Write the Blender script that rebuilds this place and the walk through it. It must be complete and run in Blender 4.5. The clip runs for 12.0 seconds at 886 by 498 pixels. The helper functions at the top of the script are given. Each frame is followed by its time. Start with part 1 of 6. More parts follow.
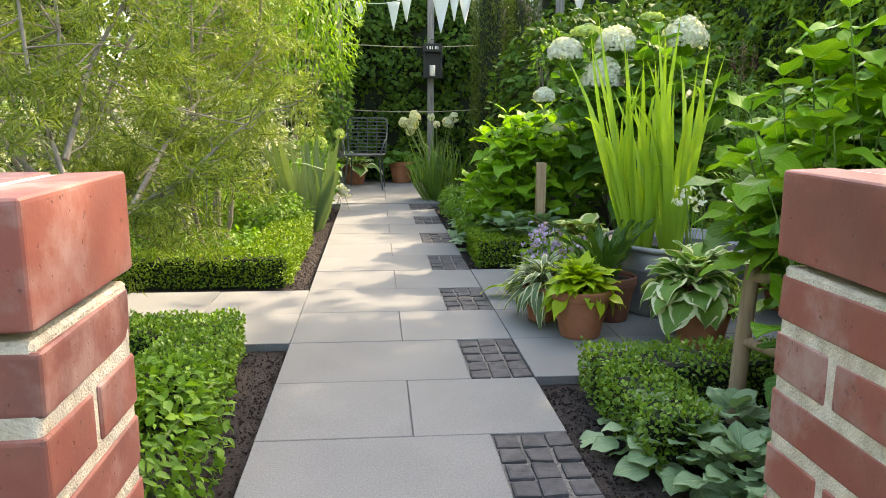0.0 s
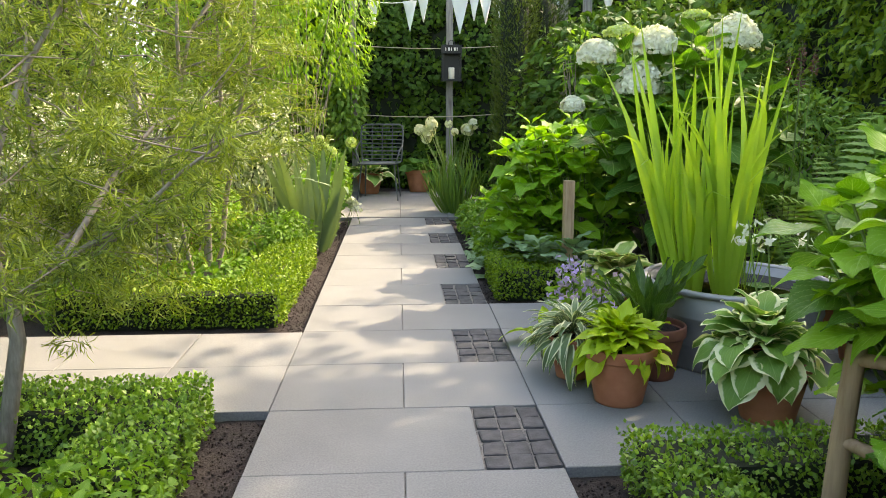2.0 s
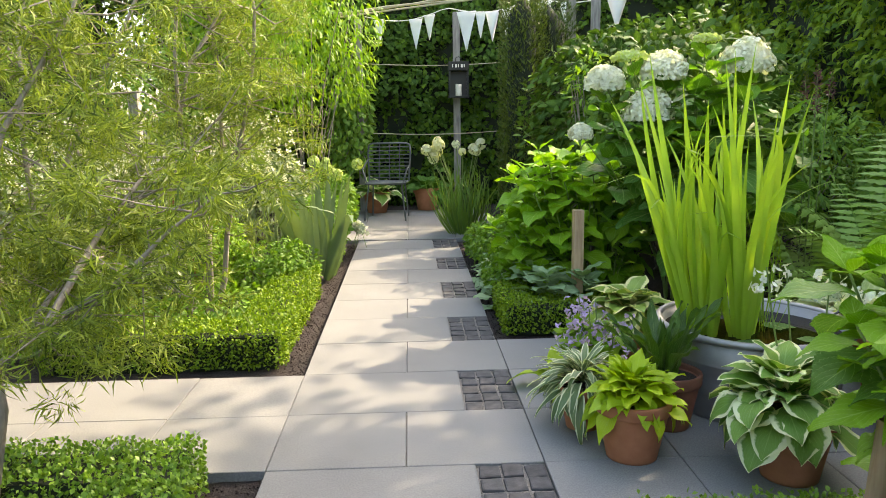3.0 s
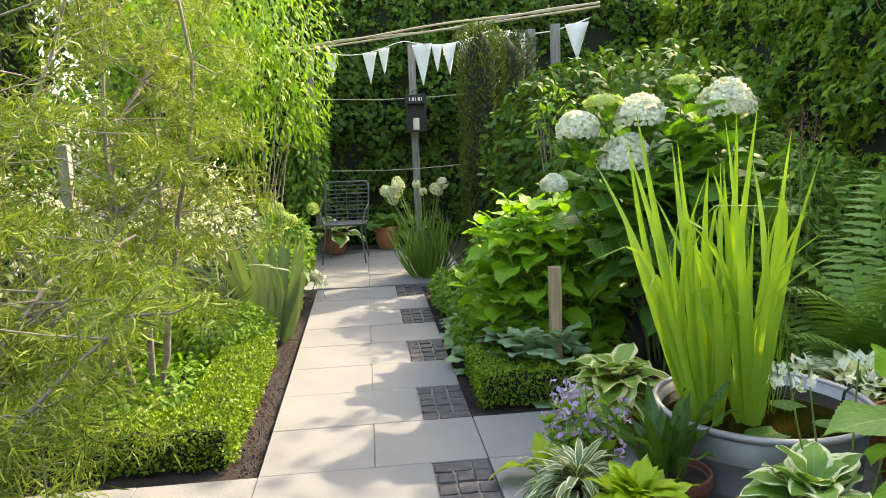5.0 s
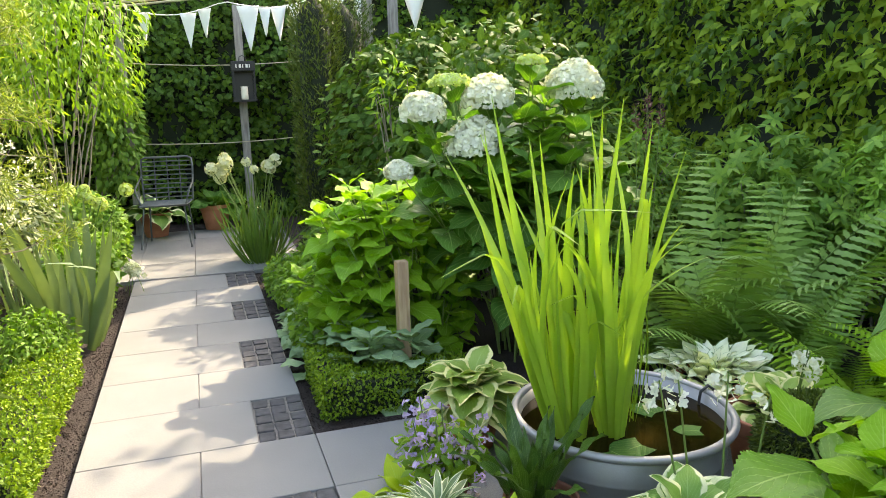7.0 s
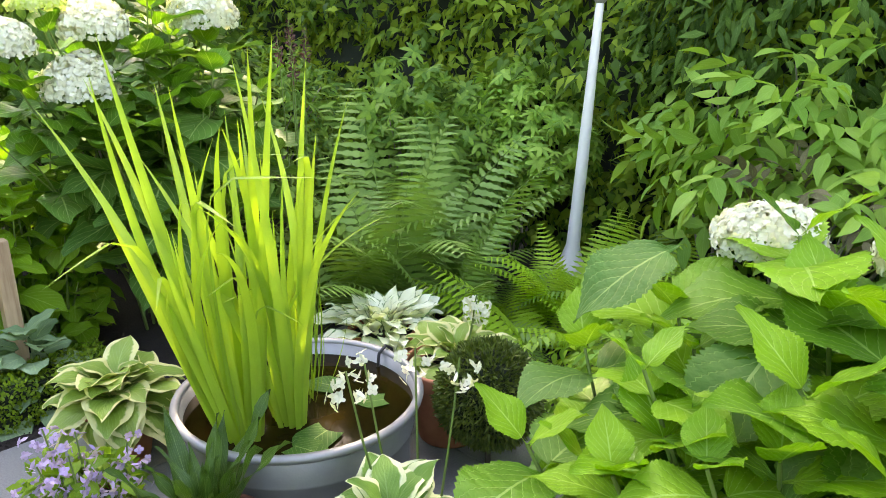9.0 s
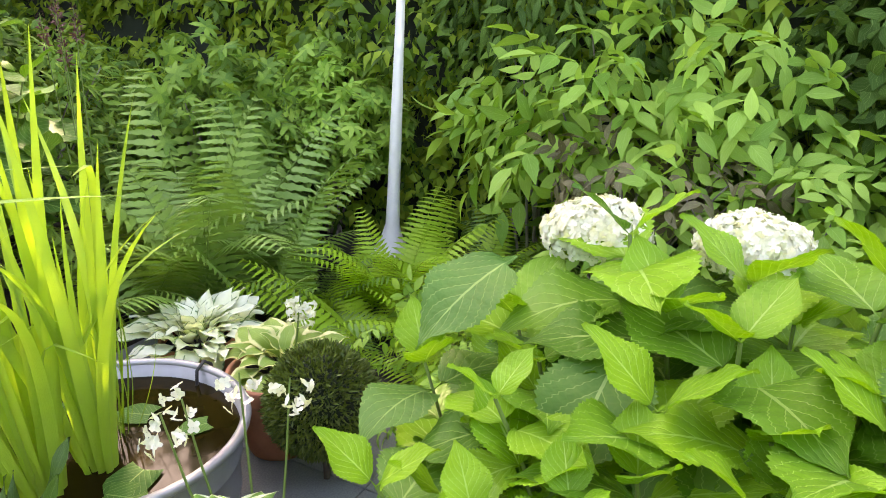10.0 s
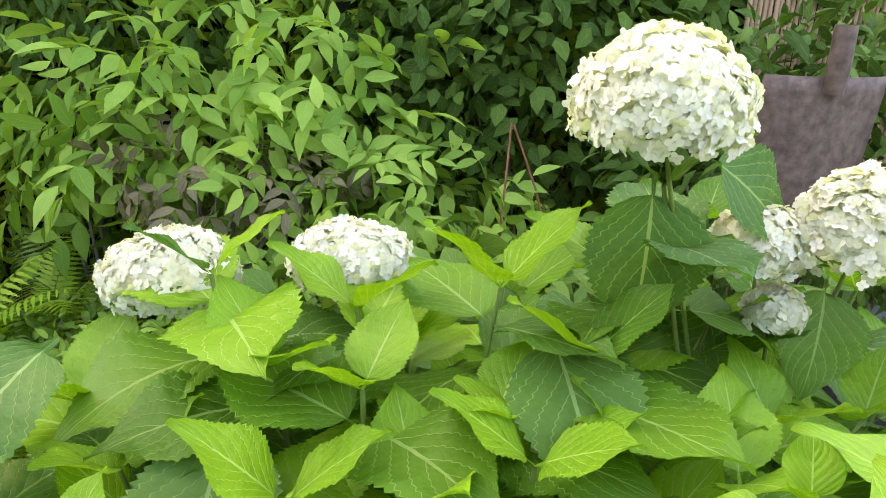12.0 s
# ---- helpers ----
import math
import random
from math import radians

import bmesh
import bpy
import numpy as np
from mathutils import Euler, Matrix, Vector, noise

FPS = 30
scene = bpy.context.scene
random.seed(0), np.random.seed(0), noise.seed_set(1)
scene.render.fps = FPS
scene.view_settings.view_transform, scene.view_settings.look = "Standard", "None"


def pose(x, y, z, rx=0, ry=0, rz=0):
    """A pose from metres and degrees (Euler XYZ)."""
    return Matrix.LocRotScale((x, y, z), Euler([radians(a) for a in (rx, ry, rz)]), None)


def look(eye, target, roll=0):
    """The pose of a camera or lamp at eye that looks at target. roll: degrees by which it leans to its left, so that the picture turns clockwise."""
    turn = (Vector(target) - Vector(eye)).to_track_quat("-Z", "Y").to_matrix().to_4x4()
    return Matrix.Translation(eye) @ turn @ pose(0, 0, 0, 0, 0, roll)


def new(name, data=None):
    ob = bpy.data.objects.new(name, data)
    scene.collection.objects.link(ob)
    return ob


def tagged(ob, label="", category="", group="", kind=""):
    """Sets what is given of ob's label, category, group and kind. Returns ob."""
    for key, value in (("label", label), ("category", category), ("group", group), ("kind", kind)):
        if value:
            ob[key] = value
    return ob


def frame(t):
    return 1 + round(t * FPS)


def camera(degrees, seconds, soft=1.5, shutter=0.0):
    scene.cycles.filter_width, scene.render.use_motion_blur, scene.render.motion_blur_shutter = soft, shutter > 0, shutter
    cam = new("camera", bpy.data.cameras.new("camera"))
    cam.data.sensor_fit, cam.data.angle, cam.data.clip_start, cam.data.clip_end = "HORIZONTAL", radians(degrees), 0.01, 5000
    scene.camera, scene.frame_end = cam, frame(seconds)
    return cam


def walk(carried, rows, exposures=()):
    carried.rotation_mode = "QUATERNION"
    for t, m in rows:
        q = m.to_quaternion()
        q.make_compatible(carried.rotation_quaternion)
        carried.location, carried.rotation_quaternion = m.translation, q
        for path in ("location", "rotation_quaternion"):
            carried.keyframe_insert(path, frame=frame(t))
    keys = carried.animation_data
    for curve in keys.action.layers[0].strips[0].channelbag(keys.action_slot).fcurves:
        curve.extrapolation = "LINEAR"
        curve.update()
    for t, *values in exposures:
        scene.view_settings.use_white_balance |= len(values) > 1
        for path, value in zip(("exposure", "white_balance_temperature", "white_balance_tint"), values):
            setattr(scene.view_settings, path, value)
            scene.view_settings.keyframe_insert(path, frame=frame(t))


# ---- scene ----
cam = camera(61.9, 12.0, 0.9)
PATH = [
    (0, (0.01, 0.089, 1.22), (0.188, 2.047, 0.854), 0.3),
    (0.5, (0.036, 0.239, 1.21), (0.214, 2.197, 0.842), 0.3),
    (1, (0.056, 0.423, 1.216), (0.226, 2.382, 0.851), 0.4),
    (1.5, (0.084, 0.614, 1.247), (0.229, 2.575, 0.881), 0.2),
    (2, (0.131, 0.793, 1.313), (0.247, 2.755, 0.945), 0.0),
    (2.5, (0.175, 0.881, 1.405), (0.267, 2.846, 1.04), -0.6),
    (3, (0.183, 0.964, 1.471), (0.268, 2.931, 1.122), -0.8),
    (3.2, (0.192, 0.995, 1.499), (0.278, 2.964, 1.158), -0.9),
    (4.8, (0.19, 1.437, 1.689), (0.356, 3.408, 1.391), -2.2),
    (5, (0.179, 1.466, 1.685), (0.374, 3.434, 1.387), -2.3),
    (5.5, (0.201, 1.628, 1.68), (0.471, 3.585, 1.368), -2.3),
    (6, (0.226, 1.794, 1.751), (0.59, 3.731, 1.414), -2.2),
    (6.5, (0.245, 1.847, 1.805), (0.719, 3.754, 1.433), -1.7),
    (6.7, (0.25, 1.883, 1.784), (0.775, 3.774, 1.401), -1.6),
    (8.3, (0.334, 2.114, 1.824), (1.428, 3.696, 1.276), -0.6),
    (8.5, (0.373, 2.179, 1.827), (1.551, 3.692, 1.26), -0.4),
    (9, (0.466, 2.359, 1.836), (1.83, 3.688, 1.227), -0.1),
    (9.5, (0.53, 2.471, 1.879), (2.047, 3.599, 1.225), 0.3),
    (10, (0.59, 2.491, 1.899), (2.228, 3.407, 1.204), 0.3),
    (10.5, (0.648, 2.508, 1.88), (2.382, 3.192, 1.155), 0.2),
    (11, (0.762, 2.53, 1.887), (2.575, 2.951, 1.156), 0.7),
    (11.5, (0.843, 2.552, 1.89), (2.703, 2.7, 1.169), 1.3),
    (12, (0.895, 2.547, 1.891), (2.759, 2.429, 1.177), 1.8),
]
walk(cam, [(t, look(eye, target, roll)) for t, eye, target, roll in PATH],
     [(0, 2.78, 7900, 12), (3, 2.77, 7900, 12), (5, 2.78, 7850, 12), (6.7, 2.93, 7850, 12), (8.5, 3.34, 8000, 16), (10.5, 3.58, 8500, 28), (12, 3.43, 8400, 24)])

# ---- light ----
SUN = Vector((0.72, 0.52, 0.80)).normalized()
world = bpy.data.worlds.new("sky")
scene.world = world
world.use_nodes = True
wn = world.node_tree.nodes
sky = wn.new("ShaderNodeTexSky")
sky.sky_type, sky.sun_disc = "NISHITA", False
sky.sun_elevation, sky.sun_rotation = math.asin(SUN.z), math.atan2(SUN.x, SUN.y)
sky.dust_density, sky.ozone_density = 2.6, 0.5
world.node_tree.links.new(sky.outputs[0], wn["Background"].inputs[0])
wn["Background"].inputs[1].default_value = 0.15
lamp = bpy.data.lights.new("sun", "SUN")
lamp.energy, lamp.angle, lamp.color = 1.6, radians(0.6), (1.0, 0.89, 0.72)
new("sun", lamp).matrix_world = look(SUN * 40, (0, 0, 0))

# ---- materials ----
def srgb(r, g, b):
    return tuple(((c / 255 + 0.055) / 1.055) ** 2.4 if c > 10 else c / 3300 for c in (r, g, b)) + (1,)


class Mat:
    """A node material with short calls for its nodes."""

    def __init__(self, name):
        self.m = bpy.data.materials.new(name)
        self.m.use_nodes = True
        self.t = self.m.node_tree
        self.n = self.t.nodes
        self.p = self.n["Principled BSDF"]

    def node(self, kind, ins=(), operation=None, data_type=None, blend_type=None):
        nd = self.n.new("ShaderNode" + kind)
        if operation:
            nd.operation = operation
        if data_type:
            nd.data_type, nd.blend_type = data_type, blend_type
        for k, v in (ins.items() if isinstance(ins, dict) else enumerate(ins)):
            self.put(nd.inputs[k], v)
        return nd

    def put(self, socket, v):
        if v is None:
            return
        if isinstance(v, bpy.types.NodeSocket):
            self.t.links.new(v, socket)
        elif isinstance(v, bpy.types.Node):
            self.t.links.new(v.outputs[0], socket)
        else:
            socket.default_value = v

    def math(self, op, a, b=0.0, c=0.0):
        return self.node("Math", (a, b, c), operation=op).outputs[0]

    def mix(self, f, a, b, mode="MIX"):
        nd = self.node("Mix", data_type="RGBA", blend_type=mode)
        self.put(nd.inputs[0], f), self.put(nd.inputs[6], a), self.put(nd.inputs[7], b)
        return nd.outputs[2]

    def coord(self, which="Object"):
        return self.node("TexCoord").outputs[which]

    def noise(self, scale, detail=4.0, rough=0.55, vec=None, out=0):
        nd = self.node("TexNoise", {"Scale": scale, "Detail": detail, "Roughness": rough})
        self.put(nd.inputs["Vector"], vec or self.place())
        return nd.outputs[out]

    def place(self):
        return self.node("NewGeometry").outputs["Position"]

    def ramp(self, f, *stops):
        nd = self.node("ValToRGB", (f,))
        e = nd.color_ramp.elements
        while len(e) < len(stops):
            e.new(0.5)
        for el, (pos, col) in zip(e, stops):
            el.position = pos
            el.color = col if len(col) == 4 else (*col, 1)
        return nd.outputs[0]

    def bump(self, height, strength=0.3, dist=0.01):
        self.put(self.p.inputs["Normal"], self.node("Bump", {"Strength": strength, "Distance": dist, "Height": height}))

    def set(self, color=None, rough=None, metal=None, **more):
        for k, v in (("Base Color", color), ("Roughness", rough), ("Metallic", metal), *more.items()):
            self.put(self.p.inputs[k], v)
        return self


def leaf_mat(name, c1, c2, trans=0.3, rough=0.45, vein=0.0, lines=7.0, slant=0.35, margin=None, mw=0.72, rand="island", spec=0.35, flip=False):
    """Leaf surface: colour from c1 to c2 by leaf, midrib and side veins by the leaf's own u and v, pale margin where it has one."""
    k = Mat(name)
    c1, c2 = ((c[0] * 1.08, c[1] * 1.15, c[2] * 0.55) if c[2] < 0.42 * c[1] else c for c in (c1, c2))
    r = k.node("ObjectInfo").outputs["Random"] if rand == "object" else k.node("NewGeometry").outputs["Random Per Island"]
    col = k.mix(r, (*c1, 1), (*c2, 1))
    blot = k.noise(9.0, 3.0)
    col = k.mix(k.math("MULTIPLY", blot, 0.55), col, k.mix(1.0, col, (0.45, 0.5, 0.4, 1), "MULTIPLY"))
    height = k.noise(160.0, 2.0)
    if vein or margin:
        uv = k.node("SeparateXYZ", (k.node("UVMap").outputs[0],))
        a = k.math("ABSOLUTE", k.math("MULTIPLY_ADD", uv.outputs[0], 2.0, -1.0))
        if vein:
            mid = k.math("LESS_THAN", a, k.math("MULTIPLY_ADD", uv.outputs[1], -0.025, 0.040))
            ph = k.math("FRACT", k.math("SUBTRACT", k.math("MULTIPLY", uv.outputs[1], lines), k.math("MULTIPLY", a, lines * slant)))
            tri = k.math("ABSOLUTE", k.math("MULTIPLY_ADD", ph, 2.0, -1.0))
            side = k.math("SMOOTH_MAX", k.math("MULTIPLY_ADD", tri, 9.0, -8.0), 0.0, 0.1)
            lin = k.math("MINIMUM", k.math("ADD", mid, side), 1.0)
            net = k.node("TexVoronoi", {"Vector": k.node("Mapping", {"Vector": k.node("UVMap").outputs[0], "Scale": (11.0, 16.0, 1.0)}), "Scale": 1.0})
            net.feature = "DISTANCE_TO_EDGE"
            cells = k.math("MINIMUM", k.math("MULTIPLY", net.outputs[0], 5.0), 1.0)
            col = k.mix(k.math("MULTIPLY", k.math("SUBTRACT", 1.0, cells), 0.10 * vein), col, k.mix(0.4, col, (0.55, 0.72, 0.22, 1)))
            col = k.mix(k.math("MULTIPLY", k.math("SUBTRACT", 1.0, tri), 0.13 * vein), col, k.mix(1.0, col, (0.62, 0.72, 0.55, 1), "MULTIPLY"))
            col = k.mix(k.math("MULTIPLY", lin, vein * 0.8), col, k.mix(0.5, col, (0.60, 0.78, 0.30, 1)))
            height = k.math("SUBTRACT", k.math("SUBTRACT", k.math("MULTIPLY", height, 0.1), k.math("MULTIPLY", tri, 0.30)), k.math("ADD", k.math("MULTIPLY", lin, 0.35), k.math("MULTIPLY", cells, -0.12)))
        if margin:
            wob = k.math("MULTIPLY_ADD", k.noise(30.0, 2.0), 0.5, -0.25)
            edge = k.math("MAXIMUM", a, k.math("MULTIPLY_ADD", uv.outputs[1], 9.0, -8.1))
            if flip:
                edge = k.math("SUBTRACT", 1.0, a)
            ms = k.math("MULTIPLY_ADD", k.math("ADD", edge, wob), 9.0, -9.0 * mw)
            ms = k.math("MINIMUM", k.math("MAXIMUM", ms, 0.0), 1.0)
            col = k.mix(ms, col, (*margin, 1))
    k.bump(height, (0.65 if vein > 0.8 else 0.5) if vein else 0.2, 0.004)
    k.set(col, rough, **{"Specular IOR Level": spec})
    tr = k.node("BsdfTranslucent", (k.mix(1.0, col, (1.25, 1.3, 0.55, 1), "MULTIPLY"),))
    out = k.node("MixShader", (trans, k.p.outputs[0], tr.outputs[0]))
    k.t.links.new(out.outputs[0], k.n["Material Output"].inputs[0])
    return k.m


def slab_mat():
    k = Mat("pale grey concrete paving")
    big, fine = k.noise(2.2, 5.0), k.noise(140.0, 3.0)
    r = k.node("ObjectInfo").outputs["Random"]
    c = k.ramp(big, (0.3, (0.117, 0.123, 0.121)), (0.7, (0.158, 0.163, 0.158)))
    c = k.mix(k.math("MULTIPLY", r, 0.3), c, (0.175, 0.178, 0.170, 1))
    c = k.mix(0.12, c, k.ramp(fine, (0.35, (0.18, 0.17, 0.15)), (0.65, (0.68, 0.65, 0.6))))
    spots = k.ramp(k.noise(34.0, 2.0), (0.70, (0, 0, 0)), (0.76, (1, 1, 1)))
    c = k.mix(k.math("MULTIPLY", spots, 0.22), c, (0.15, 0.13, 0.11, 1))
    k.bump(fine, 0.25, 0.002)
    return k.set(c, 0.82).m


def stone_mat(name, lo, hi, scale=30.0, rough=0.8, per=0.5, bump=0.4):
    k = Mat(name)
    n1, n2 = k.noise(scale), k.noise(scale * 7, 2.0)
    c = k.ramp(n1, (0.3, lo), (0.7, hi))
    r = k.node("ObjectInfo").outputs["Random"]
    c = k.mix(k.math("MULTIPLY", r, per), c, k.mix(1.0, c, (0.5, 0.48, 0.47, 1), "MULTIPLY"))
    k.bump(k.math("ADD", n1, k.math("MULTIPLY", n2, 0.6)), bump, 0.006)
    return k.set(c, rough).m


def brick_mat():
    k = Mat("smooth red facing brick")
    r = k.node("ObjectInfo").outputs["Random"]
    n1, n2 = k.noise(14.0, 5.0), k.noise(120.0, 3.0)
    c = k.mix(r, (0.33, 0.090, 0.058, 1), (0.23, 0.078, 0.056, 1))
    c = k.mix(k.ramp(n1, (0.35, (0, 0, 0)), (0.7, (1, 1, 1))), c, (0.33, 0.12, 0.082, 1))
    bloom = k.ramp(k.noise(7.0, 6.0, 0.65), (0.50, (0, 0, 0)), (0.70, (1, 1, 1)))
    c = k.mix(k.math("MULTIPLY", bloom, 0.75), c, (0.46, 0.33, 0.28, 1))
    dark = k.ramp(k.noise(5.0, 5.0, 0.6), (0.50, (0, 0, 0)), (0.66, (1, 1, 1)))
    c = k.mix(k.math("MULTIPLY", dark, 0.45), c, (0.11, 0.055, 0.045, 1))
    pits = k.ramp(k.noise(95.0, 1.0), (0.70, (0, 0, 0)), (0.75, (1, 1, 1)))
    c = k.mix(k.math("MULTIPLY", pits, 0.5), c, (0.10, 0.045, 0.035, 1))
    k.bump(k.math("SUBTRACT", k.math("MULTIPLY", n2, 0.4), pits), 0.35, 0.003)
    return k.set(c, 0.62).m


def wood_mat(name, lo, hi, along=(1, 1, 0.08), rough=0.75):
    k = Mat(name)
    mp = k.node("Mapping", {"Vector": k.coord(), "Scale": along})
    n1, n2 = k.noise(45.0, 5.0, 0.6, mp.outputs[0]), k.noise(4.0, 3.0)
    c = k.ramp(k.math("MULTIPLY_ADD", n2, 0.35, k.math("MULTIPLY", n1, 0.65)), (0.32, lo), (0.66, hi))
    k.bump(n1, 0.4, 0.004)
    return k.set(c, rough).m


def plain_mat(name, col, rough=0.5, metal=0.0, wear=0.25, scale=12.0, bump=0.1):
    k = Mat(name)
    n = k.noise(scale, 5.0)
    c = k.mix(k.math("MULTIPLY", n, wear), (*col, 1), (col[0] * 0.35, col[1] * 0.35, col[2] * 0.35, 1))
    k.bump(k.noise(scale * 8, 2.0), bump, 0.003)
    return k.set(c, rough, metal).m


def soil_mat():
    k = Mat("dark crumbly soil")
    n1, n2 = k.noise(6.0, 6.0, 0.65), k.noise(70.0, 4.0, 0.7)
    c = k.ramp(k.math("MULTIPLY_ADD", n2, 0.6, k.math("MULTIPLY", n1, 0.4)), (0.32, (0.012, 0.008, 0.006)), (0.6, (0.036, 0.025, 0.020)), (0.78, (0.075, 0.054, 0.044)))
    k.bump(n2, 0.9, 0.02)
    return k.set(c, 0.95).m


def water_mat():
    k = Mat("murky brown pond water")
    k.bump(k.noise(5.0, 2.0), 0.05, 0.01)
    c = k.ramp(k.noise(3.5, 3.0), (0.3, (0.007, 0.005, 0.001)), (0.7, (0.018, 0.012, 0.002)))
    return k.set(c, 0.06, **{"IOR": 1.33, "Specular IOR Level": 0.14}).m


M_SLAB, M_SETT = slab_mat(), stone_mat("dark basalt sett", (0.024, 0.025, 0.027), (0.080, 0.080, 0.082), 18.0, 0.75, 0.4)
M_GRIT = stone_mat("grey joint grit", (0.06, 0.057, 0.05), (0.27, 0.25, 0.22), 120.0, 0.95, 0.0, 0.8)
M_BRICK, M_MORTAR = brick_mat(), stone_mat("pale lime mortar", (0.50, 0.43, 0.30), (0.78, 0.70, 0.54), 40.0, 0.95, 0.0, 0.9)
M_SOIL = soil_mat()
M_TERRA = stone_mat("weathered terracotta", (0.36, 0.125, 0.055), (0.50, 0.20, 0.10), 9.0, 0.75, 0.25, 0.15)
M_DARKPOT = stone_mat("dark brown terracotta", (0.16, 0.06, 0.035), (0.27, 0.10, 0.055), 9.0, 0.7, 0.2, 0.15)
M_ZINC = plain_mat("dull galvanised zinc", (0.36, 0.36, 0.35), 0.5, 0.55, 0.5, 14.0)
M_WATER = water_mat()
M_POST = wood_mat("grey weathered timber", (0.13, 0.12, 0.105), (0.34, 0.32, 0.29))
M_STAKE = wood_mat("pale pine stake", (0.26, 0.16, 0.085), (0.50, 0.35, 0.20))
M_REDWOOD = wood_mat("red-brown stained wood", (0.16, 0.055, 0.03), (0.36, 0.14, 0.08))
M_RUSTIC = wood_mat("peeled hazel pole", (0.24, 0.15, 0.085), (0.46, 0.32, 0.19))
M_BARK = wood_mat("grey-brown bark", (0.10, 0.085, 0.065), (0.32, 0.28, 0.22), (1, 1, 0.2), 0.9)
M_DARKBARK = wood_mat("dark bark", (0.03, 0.022, 0.015), (0.10, 0.075, 0.05), (1, 1, 0.2), 0.9)
M_METAL = plain_mat("black painted metal", (0.02, 0.022, 0.022), 0.45, 0.3)
# the wire's metallic sheen is put into its lighter grey base colour
M_WIRE = plain_mat("weathered dark grey wire", (0.11, 0.12, 0.115), 0.45, 0.4)
M_WHITE = plain_mat("chipped white paint", (0.80, 0.765, 0.69), 0.5, 0.0, 0.25, 20.0)
M_CLOTH = plain_mat("off-white cotton", (0.75, 0.75, 0.71), 0.9, 0.0, 0.12, 30.0)
M_CANDLE = plain_mat("ivory wax", (0.75, 0.70, 0.58), 0.5, 0.0, 0.1)
M_STEEL = stone_mat("rust-stained steel", (0.060, 0.036, 0.027), (0.17, 0.115, 0.090), 30.0, 0.6, 0.0, 0.3)
M_ROPE = plain_mat("bleached cane", (0.50, 0.43, 0.30), 0.85, 0.0, 0.4, 30.0)
M_RUBBER = plain_mat("black hose", (0.012, 0.012, 0.012), 0.5)

G = lambda *c: c
M_BOX = leaf_mat("box hedge leaf", (0.07, 0.14, 0.02), (0.25, 0.35, 0.05), 0.25, 0.45, spec=0.2)
M_BOX2 = leaf_mat("fresh box leaf", (0.08, 0.17, 0.035), (0.24, 0.37, 0.09), 0.3, 0.42)
# near-black colour stands in for the deep shade inside dense foliage
M_SHADECORE = plain_mat("dark twiggy inside", (0.014, 0.022, 0.008), 0.95, 0.0, 0.6, 30.0, 0.6)
M_FINE = leaf_mat("fine golden-green leaf", (0.055, 0.09, 0.022), (0.29, 0.345, 0.095), 0.34, 0.5)
M_HYD = leaf_mat("fresh green hydrangea leaf", (0.062, 0.175, 0.024), (0.135, 0.295, 0.036), 0.40, 0.44, 0.85, 7.0, 0.5, rand="object", spec=0.25)
M_HYDLIME = leaf_mat("young yellow-green hydrangea leaf", (0.135, 0.305, 0.022), (0.23, 0.41, 0.038), 0.36, 0.42, 0.9, 7.0, 0.5, rand="object", spec=0.25)
M_HYDOLD = leaf_mat("blue-green hydrangea leaf", (0.062, 0.165, 0.056), (0.12, 0.245, 0.082), 0.36, 0.5, 0.85, 7.0, 0.5, rand="object", spec=0.2)
M_HYDMID = leaf_mat("light green hydrangea leaf", (0.16, 0.32, 0.032), (0.27, 0.45, 0.055), 0.34, 0.45, 0.7, 7.0, 0.5, rand="object", spec=0.22)
M_STEM = plain_mat("green stem", (0.14, 0.22, 0.045), 0.5)
M_IRIS = leaf_mat("bright yellow-green iris blade", (0.215, 0.35, 0.028), (0.33, 0.455, 0.05), 0.42, 0.38, 0.25, 0.0, 0.0, rand="object")
M_IRISL = leaf_mat("grey-green iris blade", (0.125, 0.19, 0.09), (0.20, 0.27, 0.13), 0.18, 0.45, rand="object")
M_HOSTAW = leaf_mat("white-margined hosta leaf", (0.13, 0.26, 0.095), (0.24, 0.39, 0.15), 0.3, 0.5, 0.4, 6.0, 0.9, (0.78, 0.79, 0.50), 0.64, "object")
M_HOSTAC = leaf_mat("white hosta leaf with green edge", (0.90, 0.90, 0.70), (0.95, 0.95, 0.80), 0.3, 0.4, 0.3, 6.0, 0.9, (0.13, 0.24, 0.08), 0.84, "object")
M_HOSTAY = leaf_mat("yellow-edged hosta leaf", (0.20, 0.30, 0.10), (0.30, 0.40, 0.16), 0.25, 0.4, 0.35, 6.0, 0.9, (0.66, 0.64, 0.30), 0.62, "object")
M_HOSTAL = leaf_mat("lime hosta leaf", (0.30, 0.42, 0.025), (0.44, 0.54, 0.05), 0.3, 0.38, 0.4, 5.0, 0.9, None, 0.7, "object")
M_HOSTAD = leaf_mat("dark green lance hosta leaf", (0.035, 0.09, 0.022), (0.075, 0.15, 0.035), 0.2, 0.35, 0.5, 5.0, 0.9, None, 0.7, "object")
M_BRUN = leaf_mat("silver brunnera leaf", (0.20, 0.33, 0.165), (0.34, 0.47, 0.27), 0.25, 0.55, 0.8, 5.0, 0.8, (0.09, 0.18, 0.07), 0.90, "object")
M_IVY = leaf_mat("dark ivy leaf", (0.05, 0.11, 0.025), (0.12, 0.21, 0.04), 0.32, 0.45, spec=0.2)
M_THUJA = leaf_mat("olive thuja spray", (0.17, 0.265, 0.055), (0.33, 0.42, 0.09), 0.45, 0.6, spec=0.2)
M_YEW = leaf_mat("dark yew needle", (0.028, 0.055, 0.018), (0.085, 0.125, 0.04), 0.1, 0.4)
